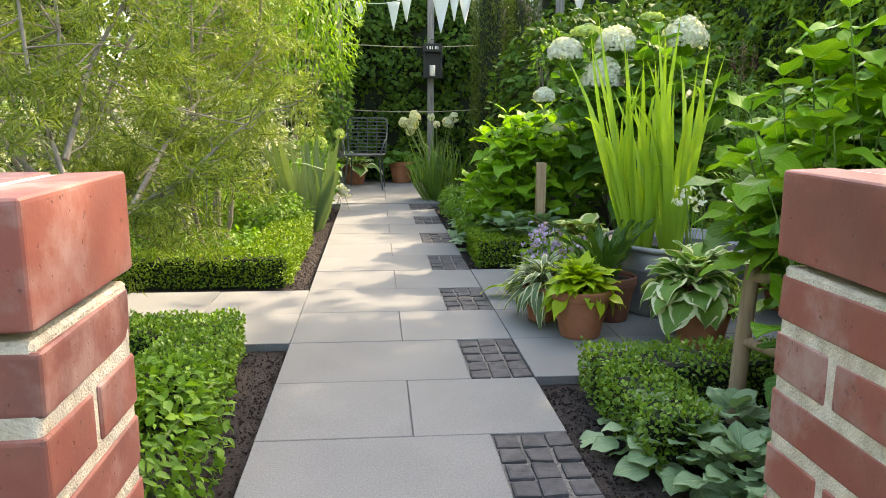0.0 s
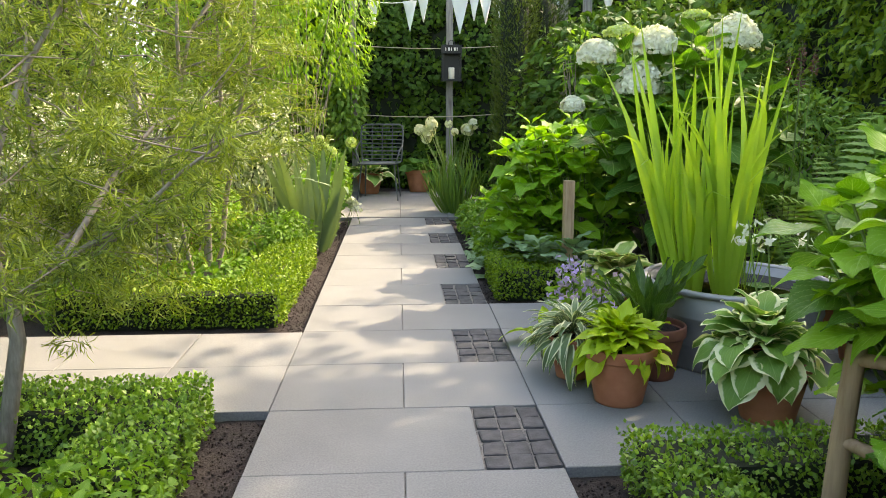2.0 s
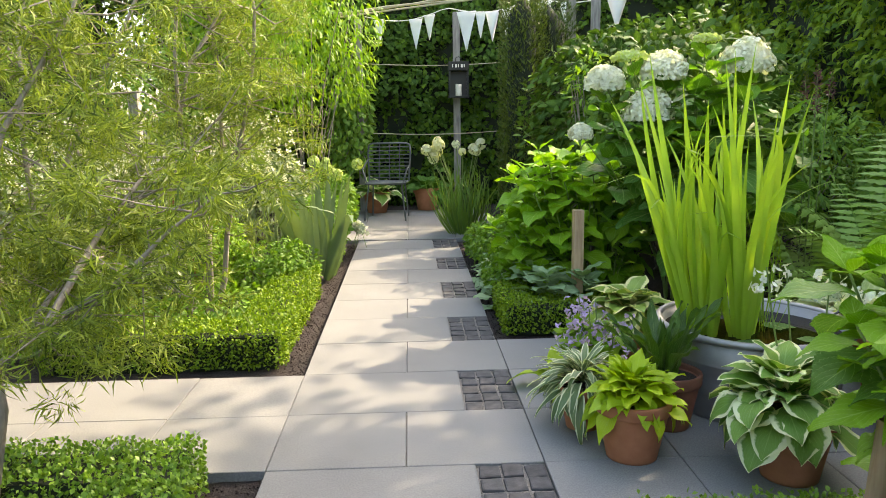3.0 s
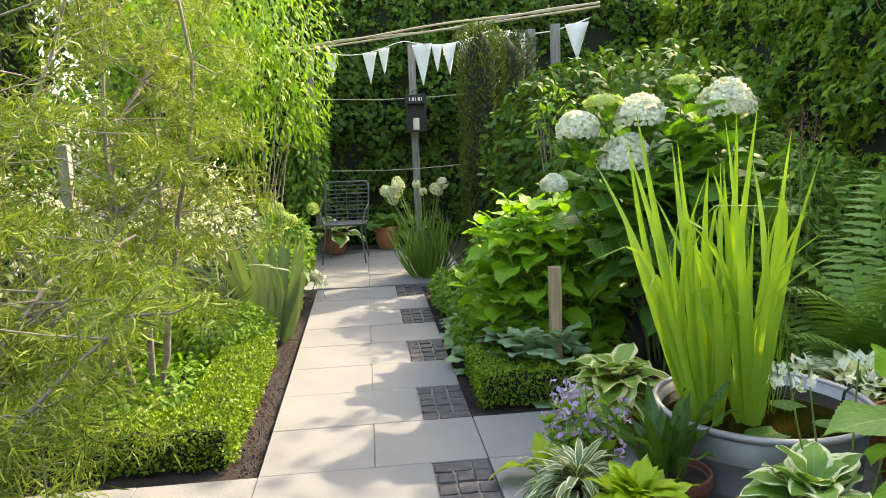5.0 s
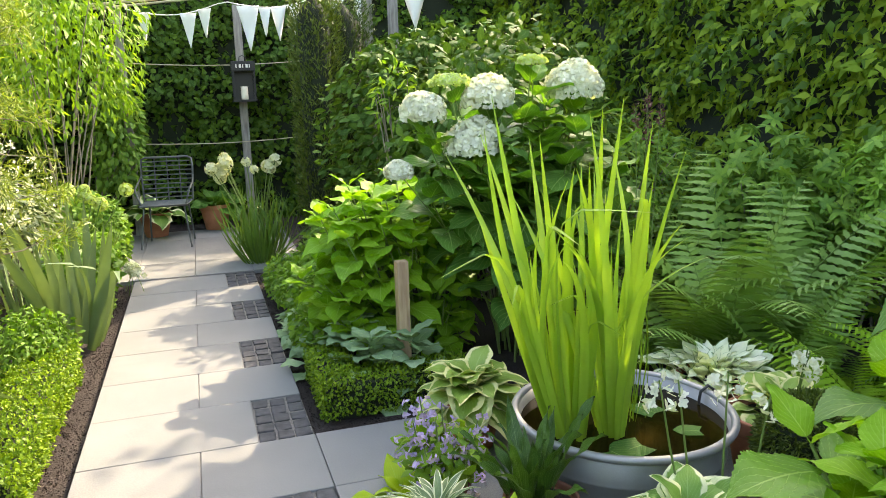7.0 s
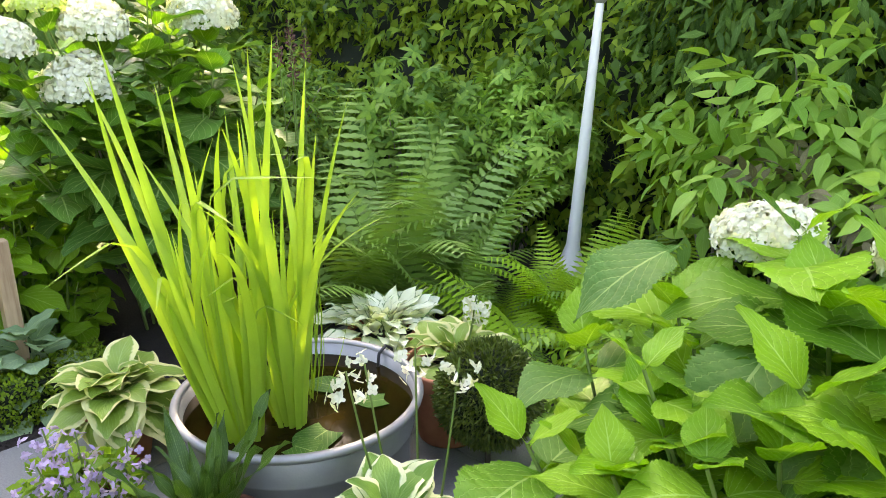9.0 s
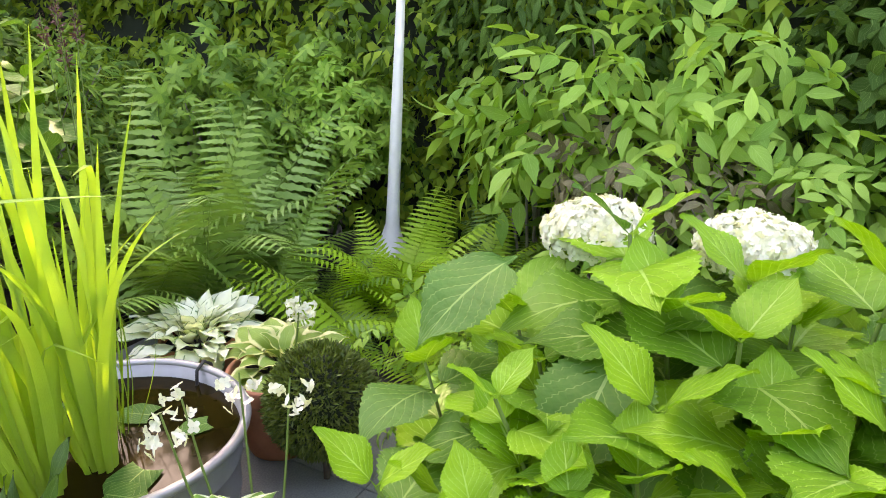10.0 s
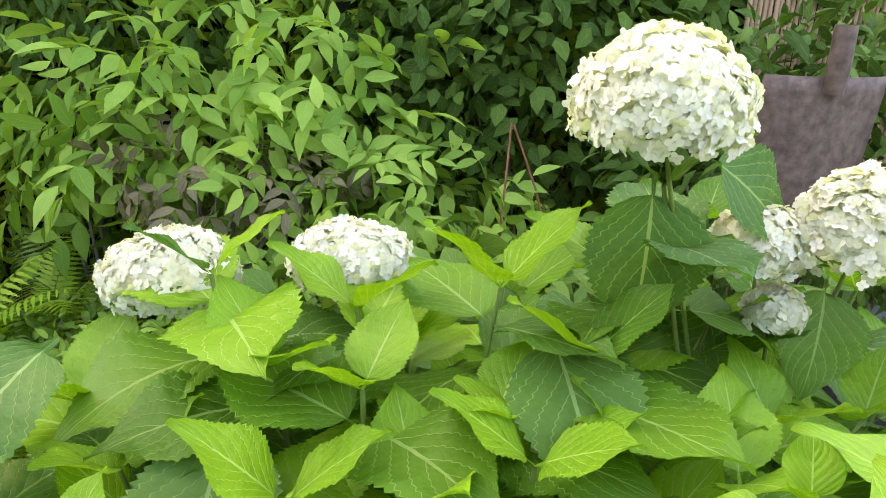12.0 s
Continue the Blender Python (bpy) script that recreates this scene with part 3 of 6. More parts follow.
pillar(0.53, 1, 0.74)

# ---- box hedges ----
def box_hedge(runs, h, mat, label, dens=7600):
    """A low clipped hedge along straight runs (x0, x1, y0, y1)."""
    th = thing("box_hedge", (runs[0][0], runs[0][2], 0), label, "hedge", "clipped box edging")
    o = np.array([runs[0][0], runs[0][2], 0.0])
    s = Soup()
    for n, (x0, x1, y0, y1) in enumerate(runs):
        # solid filler, its colour painted dark as the shade behind the leaves
        part("core", box_bm(x0 + 0.035 - o[0], x1 - 0.035 - o[0], y0 + 0.035 - o[1], y1 - 0.035 - o[1], -0.05, h - 0.035, 0.03, 2), M_SHADECORE, th, "dark twiggy inside")
        lx, ly = x1 - x0, y1 - y0
        for face, area in (("t", lx * ly), ("x0", ly * h), ("x1", ly * h), ("y0", lx * h), ("y1", lx * h)):
            m = int(dens * area)
            a, b = rng.random(m), rng.random(m)
            if face == "t":
                p, nn = np.stack([x0 + a * lx, y0 + b * ly, np.full(m, h)], 1), (0, 0, 1)
            elif face[0] == "x":
                p, nn = np.stack([np.full(m, x0 if face == "x0" else x1), y0 + a * ly, b * h - 0.02], 1), (-1 if face == "x0" else 1, 0, 0)
            else:
                p, nn = np.stack([x0 + a * lx, np.full(m, y0 if face == "y0" else y1), b * h - 0.02], 1), (0, -1 if face == "y0" else 1, 0)
            nn = np.array(nn, float)
            bump = np.array([noise.noise(Vector(q) * 9) + 0.6 * noise.noise(Vector(q) * 25) for q in p])
            p = p + nn * (bump * 0.018 - 0.03 * rng.random(m) ** 1.5)[:, None] - o
            ax = unit(nn * 0.8 + rng.normal(size=(m, 3)) * 0.6 + np.array([0, 0, 0.3]))
            s.add(BOXLEAF, frames(ax, unit(nn * 0.5 + rng.normal(size=(m, 3)) * 0.6 + np.array([0, 0, 0.5])), rng.uniform(0.016, 0.028, m)), p)
    part("foliage", s.mesh("foliage", mat), None, th)
    return th


box_hedge([(-2.9, -0.68, 3.50, 3.84), (-0.98, -0.66, 2.95, 3.50)], 0.21, M_BOX2, "clipped green box hedge edging the shaded bed")
box_hedge([(-2.05, -0.62, 5.32, 5.68), (-0.95, -0.62, 5.68, 7.3)], 0.21, M_BOX, "clipped yellow-green box hedge edging the sunny bed")
box_hedge([(0.93, 2.05, 2.97, 3.27), (0.93, 1.20, 2.42, 2.97)], 0.19, M_BOX2, "low loosely clipped box hedge beside the terrace", 5200)
box_hedge([(0.82, 1.75, 5.90, 6.16), (0.82, 1.06, 6.16, 6.62)], 0.20, M_BOX, "low clipped box hedge along the path")

# ---- fine-leaved golden trees ----
def fine_tree(base, height, spread, n_stem, seed, leaves, label, zlow=0.35, lean=(0, 0), len_=(0.05, 0.11), clumps=150, limbs=()):
    """A light many-stemmed tree with long thread-like leaves in tufts at its twig ends."""
    global rng
    keep, rng = rng, np.random.default_rng(seed)
    th = thing("fine_leaved_tree", base, label, "tree", "golden fine-leaved trees")
    tips = []
    for i in range(n_stem):
        w = Soup()
        a = 2 * math.pi * i / n_stem + rng.normal() * 0.4
        q = np.array([math.cos(a) * 0.06, math.sin(a) * 0.06, -0.06])
        d = unit(np.array([math.cos(a) * 0.22 + lean[0], math.sin(a) * 0.22 + lean[1], 1.0]))
        pts, nseg = [q], 12
        for k in range(nseg):
            d = unit(d + rng.normal(size=3) * 0.15 + np.array([0, 0, 0.07]))
            q = q + d * height * rng.uniform(0.9, 1.05) / nseg
            pts.append(q)
        pts = np.array(pts)
        w.tube(pts, np.linspace(0.024, 0.004, len(pts)), 7)
        for _ in range(clumps // n_stem):
            t = rng.uniform(zlow, 1.0)
            b = pts[int(t * nseg)]
            aa = rng.uniform(0, 2 * math.pi)
            out = np.array([math.cos(aa), math.sin(aa), rng.uniform(-0.15, 0.75)])
            ln = spread * rng.uniform(0.35, 1.0) * (1.15 - 0.55 * t)
            m1 = b + out * ln * 0.5 + rng.normal(size=3) * 0.05
            tip = b + out * ln + rng.normal(size=3) * 0.06 - np.array([0, 0, 0.12 * ln])
            w.tube([b, m1, tip], [0.007, 0.0045, 0.002], 4)
            tips += [tip, (tip + m1) / 2 + rng.normal(size=3) * 0.05, tip + rng.normal(size=3) * 0.07]
        part("trunk", w.mesh("trunk", M_BARK), None, th)
    for pts in limbs:
        w, pts = Soup(), np.array(pts)
        foot = pts[0][2] < 0
        w.tube(pts, np.linspace(0.036, 0.026, len(pts)) if foot else np.linspace(0.015, 0.004, len(pts)), 7)
        for _ in range(0 if foot else 30):
            t = rng.uniform(0.8, len(pts) - 1.01)
            q = pts[int(t)] + (pts[int(t) + 1] - pts[int(t)]) * (t % 1)
            tip = q + rng.normal(size=3) * np.array([0.19, 0.19, 0.13])
            w.tube([q, (q + tip) / 2 + rng.normal(size=3) * 0.02, tip], [0.005, 0.0035, 0.002], 4)
            tips += [tip, tip + rng.normal(size=3) * 0.06]
        part("limb", w.mesh("limb", M_BARK), None, th)
    tips = np.array(tips)
    f = Soup()
    per = leaves // len(tips)
    c = np.repeat(tips, per, 0)
    off = rng.normal(size=c.shape) * np.array([0.036, 0.036, 0.022])
    ax = unit(off * np.array([1, 1, 0.6]) * 8 + rng.normal(size=c.shape) * 0.45 + np.array([0, 0, -0.1]))
    half = len(c) // 2
    nz = unit(rng.normal(size=c.shape) + np.array([0, 0, 0.7]))
    sz = rng.uniform(len_[0], len_[1], len(c))
    o = rng.permutation(len(c))
    c, off, ax, nz = c[o], off[o], ax[o], nz[o]
    f.add(NEEDLE, frames(ax[:half], nz[:half], sz[:half]), (c + off)[:half])
    f.add(NEEDLE2, frames(ax[half:], nz[half:], sz[half:]), (c + off)[half:])
    part("crown", f.mesh("crown", M_FINE), None, th, "feathery golden-green leaves")
    rng = keep
    return th


fine_tree((-1.42, 3.56, 0), 3.3, 0.62, 0, 11, 27000, "slender crooked tree with feathery golden-green leaves", len_=(0.045, 0.10), limbs=[
    [(0.0, 0.0, -0.06), (0.05, -0.06, 0.06), (0.14, -0.06, 0.48), (0.13, -0.06, 0.66)],
    [(0.13, -0.06, 0.62), (0.33, -0.06, 0.78), (0.58, -0.06, 0.92), (0.75, 0.0, 1.09), (0.92, 0.10, 1.22)],
    [(0.13, -0.06, 0.64), (0.04, -0.04, 0.95), (-0.10, 0.05, 1.35), (-0.16, 0.12, 1.9), (-0.10, 0.2, 2.6)],
    [(0.10, -0.05, 0.75), (-0.25, 0.10, 1.05), (-0.45, 0.22, 1.5), (-0.6, 0.3, 2.1)],
    [(0.33, -0.06, 0.78), (0.42, 0.22, 1.05), (0.50, 0.52, 1.25), (0.70, 0.85, 1.36)],
    [(0.20, -0.05, 0.68), (0.18, 0.30, 0.80), (0.14, 0.75, 0.86), (0.20, 1.10, 0.84)],
    [(0.05, -0.02, 1.0), (0.10, 0.25, 1.45), (0.32, 0.42, 1.9), (0.50, 0.5, 2.4)]])
fine_tree((-1.42, 6.60, 0), 4.2, 0.72, 5, 12, 36000, "tall multi-stemmed tree with feathery golden-green leaves", 0.24, (-0.04, 0.0), clumps=200)
fine_tree((-2.35, 5.75, 0), 3.8, 0.9, 4, 14, 15000, "multi-stemmed tree with feathery golden-green leaves", 0.25)

# ---- hydrangeas ----
HL = [leaf_t(44, 0.39, 4, 0.14, b, 0.40, 0.085, 0.09, 0.12, i, 0.030, full=0.62, tip=1.22) for i, b in enumerate((0.6, 0.95, 0.2))]
ML = [leaf_t(12, 0.39, 4, 0.18, b, 0.40, 0.0, 0.12, 0.10, i, 0.015, full=0.60, tip=1.2) for i, b in enumerate((0.5, 0.9, 0.2))]
HM = {}


def leaf_mesh(t, i, mat, name="leaf"):
    if (id(t), i, mat.name) not in HM:
        HM[(id(t), i, mat.name)] = tmesh(name, t[i], mat)
    return HM[(id(t), i, mat.name)]


def leafy_stems(th, base, tips, length, tmpl, young, mid, old, pairs=4, gap=0.11, r=0.006):
    """Upright stems with crossed pairs of leaves, small and bright at the top, large and dull below."""
    o = Vector(base)
    for t in tips:
        w = Soup()
        t = Vector(t)
        b = o + Vector((rng.normal() * 0.07 + (t.x - o.x) * 0.3, rng.normal() * 0.07 + (t.y - o.y) * 0.3, -0.04))
        pts = [b.lerp(t, u) + Vector(((t.x - b.x), (t.y - b.y), 0)) * -0.25 * math.sin(u * math.pi) * (1 - u) for u in np.linspace(0, 1, 7)]
        w.tube(np.array(pts) - np.array(o), np.linspace(r * 1.5, r * 0.7, 7), 6)
        stem = part("stem", w.mesh("stem", M_STEM), None, th, "green stem")
        turn = rng.uniform(0, math.pi)
        up = (t - pts[4]).normalized()
        for n in range(pairs):
            at = t - up * (gap * (n ** 1.15) * 0.9)
            sz = length * (0.60, 0.92, 1.0, 1.05, 1.0, 0.95)[n] * rng.uniform(0.85, 1.12)
            rise = (0.95, 0.34, -0.08, -0.30, -0.42, -0.45)[n] + rng.normal() * 0.1
            for side in (0, 1):
                a = turn + n * math.pi / 2 + side * math.pi + rng.normal() * 0.18
                d = np.array([[math.cos(a), math.sin(a), rise]])
                nz = np.array([[-math.cos(a) * rise, -math.sin(a) * rise, 1.0]]) + rng.normal(size=(1, 3)) * 0.16
                mat = young if (n == 0 and rng.random() < 0.9) or (n == 1 and rng.random() < 0.4) else (mid if n < 3 and rng.random() < 0.7 else old)
                part("leaf", leaf_mesh(tmpl, int(rng.integers(3)) if n else 2, mat), None, stem, at=m4(frames(d, nz, [sz])[0], at - o))


def flower_head(th, at, r, base, n=420, flat=0.72, mat=None, fl=0.016, tilt=(0, 0)):
    """A domed head of many four-petalled florets on a stalk."""
    s = Soup()
    d = rand_dirs(n * 2, 0.35)
    d = d[d[:, 2] > -0.38][:n]
    rad = lumpy(d, int(rng.integers(99)), 0.2) * (1 - 0.16 * rng.random(len(d)))
    p = d * rad[:, None] * np.array([r, r, r * flat])
    nz = unit(d + rng.normal(size=d.shape) * 0.42)
    s.add(FLORET, frames(np.cross(nz, rng.normal(size=d.shape)), nz, rng.uniform(fl * 0.75, fl * 1.15, len(d))), p)
    d2 = rand_dirs(n)
    d2 = d2[d2[:, 2] > -0.15]
    s.add(FLORET, frames(np.cross(d2, rng.normal(size=d2.shape)), d2, np.full(len(d2), fl)), d2 * np.array([r, r, r * flat]) * 0.86)
    o = Vector(base)
    w = Soup()
    b = np.array((rng.normal() * 0.1, rng.normal() * 0.1, 0.0))
    t = np.array(Vector(at) - o)
    w.tube([b, b * 0.5 + t * 0.5 + np.array([0, 0, 0.12]) , t], [0.006, 0.005, 0.004], 6)
    stalk = part("flower_stalk", w.mesh("flower_stalk", M_STEM), None, th, "green flower stalk")
    part("flower_head", s.mesh("flower_head", mat or M_PETAL), None, stalk, "domed creamy white flower head" if mat is None else "green-tinged opening flower head", at=pose(*(Vector(at) - o), tilt[0], tilt[1], 0))


def dome_tips(c, r, n, seed, zmin=0.1):
    g = np.random.default_rng(seed)
    out = []
    while len(out) < n:
        d = unit(g.normal(size=3))
        if d[2] > zmin and all(np.linalg.norm(d - q) > 1.35 / math.sqrt(n) * 1.1 for q in out):
            out.append(d)
        elif g.random() < 0.002:
            n -= 1
    return [tuple(np.array(c) + d * np.array(r) * g.uniform(0.85, 1.05)) for d in out]


near = thing("hydrangea", (1.90, 2.50, 0), "large fresh green hydrangea with serrated leaves and white heads", "hydrangea", "hydrangeas")
leafy_stems(near, (1.90, 2.50, 0), dome_tips((2.0, 2.42, 0.60), (0.60, 0.92, 0.70), 36, 5, -0.1), 0.265, HL, M_HYDLIME, M_HYD, M_HYDOLD, 4, 0.075)
leafy_stems(near, (1.90, 2.50, 0), [(1.56, 3.18, 0.97), (1.95, 3.30, 1.02), (1.85, 2.97, 1.16), (1.72, 2.70, 1.20), (2.07, 3.12, 1.14), (2.12, 2.88, 1.37), (2.08, 2.62, 1.32), (2.0, 2.38, 1.40), (1.72, 2.36, 1.26), (2.1, 2.15, 1.38), (1.62, 2.9, 1.06), (1.6, 2.5, 1.14), (1.75, 2.05, 1.2), (1.95, 1.9, 1.16), (2.0, 1.7, 1.14), (1.8, 1.8, 1.0), (2.15, 1.95, 1.26), (1.9, 2.25, 1.32), (1.85, 2.6, 1.30), (1.7, 2.2, 1.12), (1.95, 2.75, 1.28)], 0.285, HL, M_HYDLIME, M_HYD, M_HYDOLD, 4, 0.075)
# lighter leaf colours on these stems stand in for light on the path side
leafy_stems(near, (1.90, 2.50, 0), [(1.62, 3.06, 0.95), (1.56, 2.84, 0.84), (1.68, 3.16, 0.80), (1.54, 2.62, 0.98), (1.60, 2.98, 0.66), (1.52, 2.60, 0.72), (1.56, 2.40, 0.90), (1.66, 3.12, 0.60), (1.50, 2.94, 1.04), (1.47, 2.98, 0.86), (1.52, 2.78, 1.12), (1.62, 2.96, 1.20)], 0.195, HL, M_HYDLIME, M_HYDMID, M_HYDMID, 4, 0.075)
for at, r in (((2.26, 3.00, 1.31), 0.135), ((2.34, 2.64, 1.31), 0.135)):
    flower_head(near, at, r, (1.90, 2.50, 0), 900, 0.62, None, 0.0125)
ann = thing("hydrangea", (2.25, 1.75, 0), "tall hydrangea with very large creamy white mophead blooms", "hydrangea", "hydrangeas")
leafy_stems(ann, (2.25, 1.75, 0), [(2.03, 2.12, 1.57), (2.22, 1.62, 1.30), (2.35, 1.9, 1.4), (2.5, 1.5, 1.3), (2.3, 2.3, 1.25), (2.2, 1.95, 1.2), (2.45, 1.7, 1.15), (2.5, 2.1, 1.2), (2.2, 1.5, 1.1)], 0.25, HL, M_HYD, M_HYDOLD, M_HYDOLD, 3, 0.13)
for at, r in (((1.99, 2.155, 1.70), 0.140), ((2.12, 1.90, 1.43), 0.085), ((2.10, 1.855, 1.31), 0.055), ((2.10, 1.72, 1.46), 0.125)):
    flower_head(ann, at, r, (2.25, 1.75, 0), int(60000 * r * r), 0.88, None, 0.0135)

for at, d, nz, L in (((2.05, 2.13, 1.58), (-0.30, 0.06, -1.0), (-1.0, 0.1, 0.35), 0.27), ((2.12, 2.02, 1.60), (-0.1, -0.8, -0.5), (-0.7, -0.2, 0.8), 0.24), ((2.14, 1.74, 1.36), (-0.5, 0.2, -0.8), (-0.9, 0.1, 0.5), 0.22), ((2.2, 1.9, 1.3), (-0.4, 0.5, -0.7), (-0.9, 0.1, 0.5), 0.24)):
    part("leaf", leaf_mesh(HL, 0, M_HYDOLD), None, ann, "large dull green leaf", at=m4(frames(np.array([d]), np.array([nz]), [L])[0], Vector(at) - Vector((2.25, 1.75, 0))))
gate = thing("hydrangea", (1.50, 2.02, 0), "loose fresh green hydrangea leaning over the gate pillar", "hydrangea", "hydrangeas")
# only light leaf colours here, in place of sun shining through the leaves
leafy_stems(gate, (1.50, 2.02, 0), [(1.06, 2.12, 1.22), (1.22, 2.10, 1.42), (1.42, 2.06, 1.30), (1.30, 2.08, 1.50), (1.24, 2.02, 1.24), (1.46, 2.0, 1.46), (1.36, 2.14, 1.40), (1.52, 2.1, 1.36), (1.40, 2.12, 1.20), (1.30, 2.14, 1.32), (1.16, 2.14, 1.32), (1.34, 2.1, 1.08), (1.5, 2.05, 1.12)], 0.14, ML, M_HYDLIME, M_HYDMID, M_HYDMID, 4, 0.06, 0.003)

green = thing("hydrangea", (1.62, 6.75, 0), "leafy green hydrangea not in flower behind a stake", "hydrangea", "hydrangeas")
leafy_stems(green, (1.62, 6.75, 0), dome_tips((1.50, 6.92, 0.52), (0.62, 0.52, 0.76), 64, 6, -0.45), 0.24, ML, M_HYDLIME, M_HYDMID, M_HYDMID, 4, 0.08)
far = thing("hydrangea", (2.45, 6.75, 0), "tall hydrangea with white mophead blooms and dark leaves", "hydrangea", "hydrangeas")
leafy_stems(far, (2.45, 6.75, 0), [(1.72, 6.35, 1.42), (1.95, 6.3, 1.38), (2.2, 6.2, 1.6), (2.05, 6.6, 1.6), (2.45, 6.4, 1.72), (2.65, 6.2, 1.6), (2.4, 6.0, 1.35), (1.95, 6.1, 1.15), (2.6, 6.6, 1.7), (2.8, 6.1, 1.4), (2.2, 6.0, 1.1), (2.7, 5.9, 1.05), (2.9, 6.3, 1.2), (2.5, 5.9, 0.8), (2.1, 6.0, 0.8), (2.35, 6.2, 1.45), (1.65, 6.4, 1.15), (1.9, 6.05, 1.3), (2.15, 5.98, 1.38), (2.45, 5.95, 1.55)], 0.35, ML, M_HYD, M_HYDOLD, M_HYDOLD, 4, 0.13)
leafy_stems(far, (2.45, 6.75, 0), [(1.92, 6.30, 1.36), (1.60, 6.32, 1.56), (2.03, 6.30, 1.63), (2.62, 6.30, 1.67), (1.80, 6.36, 1.74), (2.32, 6.30, 1.86), (2.3, 6.12, 1.45)], 0.31, ML, M_HYD, M_HYD, M_HYDOLD, 4, 0.10)
for at, r in (((1.89, 6.25, 1.49), 0.175), ((1.57, 6.25, 1.70), 0.15), ((1.99, 6.25, 1.77), 0.17), ((2.59, 6.25, 1.82), 0.19), ((1.41, 6.25, 1.34), 0.085)):
    flower_head(far, at, r, (2.45, 6.75, 0), 950, 0.86, None, 0.0155)
for at, r in (((1.76, 6.3, 1.87), 0.14), ((2.29, 6.25, 1.99), 0.10)):
    flower_head(far, at, r, (2.45, 6.75, 0), 260, 0.4, M_PETALG, 0.014)

# ---- zinc tub with water iris ----
TUB = (1.93, 4.57)
tub = thing("zinc_tub", (*TUB, 0), "round galvanised zinc tub filled with pond water", "tub")
part("body", lathe([(0.0, 0.004), (0.365, 0.0), (0.372, 0.02), (0.385, 0.12), (0.390, 0.13), (0.390, 0.14), (0.386, 0.15), (0.398, 0.27), (0.403, 0.275), (0.403, 0.285), (0.400, 0.295), (0.412, 0.41), (0.408, 0.412), (0.395, 0.295), (0.360, 0.02), (0.0, 0.015)], 64).mesh("body", M_ZINC), None, tub)
tub.scale = (1.10, 1.10, 1.02)
th_ = np.linspace(0, 2 * np.pi, 65)
part("rim", Soup().tube(np.stack([0.425 * np.cos(th_), 0.425 * np.sin(th_), 0 * th_ + 0.412], 1), np.full(65, 0.017), 10).mesh("rim", M_ZINC), None, tub, "rolled zinc rim")
part("water", lathe([(0.0, 0.362), (0.15, 0.362), (0.30, 0.362), (0.403, 0.362)], 48).mesh("water", M_WATER), None, tub, "still brown water")
PAD = [leaf_t(6, 0.48, 4, 0.03, 0.06, 0.5, heart=0.8)]
for x, y, r, z in ((0.16, 0.0, 0.13, 20), (-0.05, -0.22, 0.15, 100), (-0.18, -0.22, 0.13, 200), (0.22, -0.20, 0.10, 60), (0.05, 0.25, 0.09, 10)):
    part("lily_pad", leaf_mesh(PAD, 0, M_HYDOLD, "lily_pad"), None, tub, "dark floating lily pad", at=pose(x, y, 0.368, 0, 0, z) @ Matrix.Scale(r, 4))
part("hose", Soup().tube([(0.47, 0.02, 0.34), (0.455, 0.02, 0.42), (0.425, 0.02, 0.445), (0.39, 0.02, 0.42), (0.38, 0.02, 0.35)], np.full(5, 0.007), 6).mesh("hose", M_RUBBER), None, tub, "black hose over the rim")


def blade_plant(name, base, n, length, w, mat, label, category, foot, bends, spread, seed, group="", lean=(0, 0), face=None):
    g = np.random.default_rng(seed)
    th = thing(name, base, label, category, group)
    mes = [tmesh("blade", blade_t(14, w, b, 2, 0.35, g.uniform(-0.5, 0.5), k), mat) for b, k in bends]
    for i in range(n):
        a = g.uniform(0, 2 * math.pi)
        q = np.sqrt(g.random())
        at = (foot[0] * q * math.cos(a), foot[1] * q * math.sin(a), -0.02)
        tl = spread * q * g.uniform(0.5, 1.2)
        d = np.array([[math.cos(a) * tl + g.normal() * 0.05 + lean[0] * q, math.sin(a) * tl + g.normal() * 0.05 + lean[1] * q, 1.0]])
        nz = np.array([[-math.cos(a), -math.sin(a), 0.1]]) + g.normal(size=(1, 3)) * 0.5
        if face:
            nz = np.array([face]) + g.normal(size=(1, 3)) * 0.45
        L = length * g.uniform(0.55, 1.05)
        part("blade", mes[int(g.integers(len(mes)))], None, th, at=m4(frames(d, -nz, [L])[0], at))
    return th


FAN = [(0.1, 0), (0.3, 0), (-0.4, 0), (0.25, 1.4), (0.05, 0), (0.7, 0), (-0.7, 0), (1.2, 0)]
blade_plant("water_iris", (1.66, 4.53, 0.34), 31, 1.46, 0.0165, M_IRIS, "tall bright yellow-green water iris growing in the tub", "iris", (0.075, 0.07), FAN, 0.26, 21, "", (-0.12, 0.03), (-0.3, -1.0, 0.1))
blade_plant("water_iris", (1.84, 4.49, 0.34), 25, 1.36, 0.0165, M_IRIS, "tall bright yellow-green water iris growing in the tub", "iris", (0.065, 0.07), FAN, 0.22, 22, "", (-0.06, 0.0), (-0.3, -1.0, 0.1))
blade_plant("water_rush", (1.98, 4.60, 0.34), 22, 0.85, 0.004, M_LIME, "thin arching rush at the edge of the tub", "rush", (0.06, 0.06), [(1.2, 0), (1.8, 0), (0.6, 0)], 0.5, 23)
blade_plant("border_iris", (-0.70, 8.0, 0), 22, 1.12, 0.046, M_IRISL, "grey-green sword-leaved border iris clump", "iris", (0.16, 0.22), [(0.1, 0), (0.25, 0), (0.4, 0), (0.7, 0.9)], 0.55, 24, "", (0.1, 0), (-0.2, -1.0, 0.1))
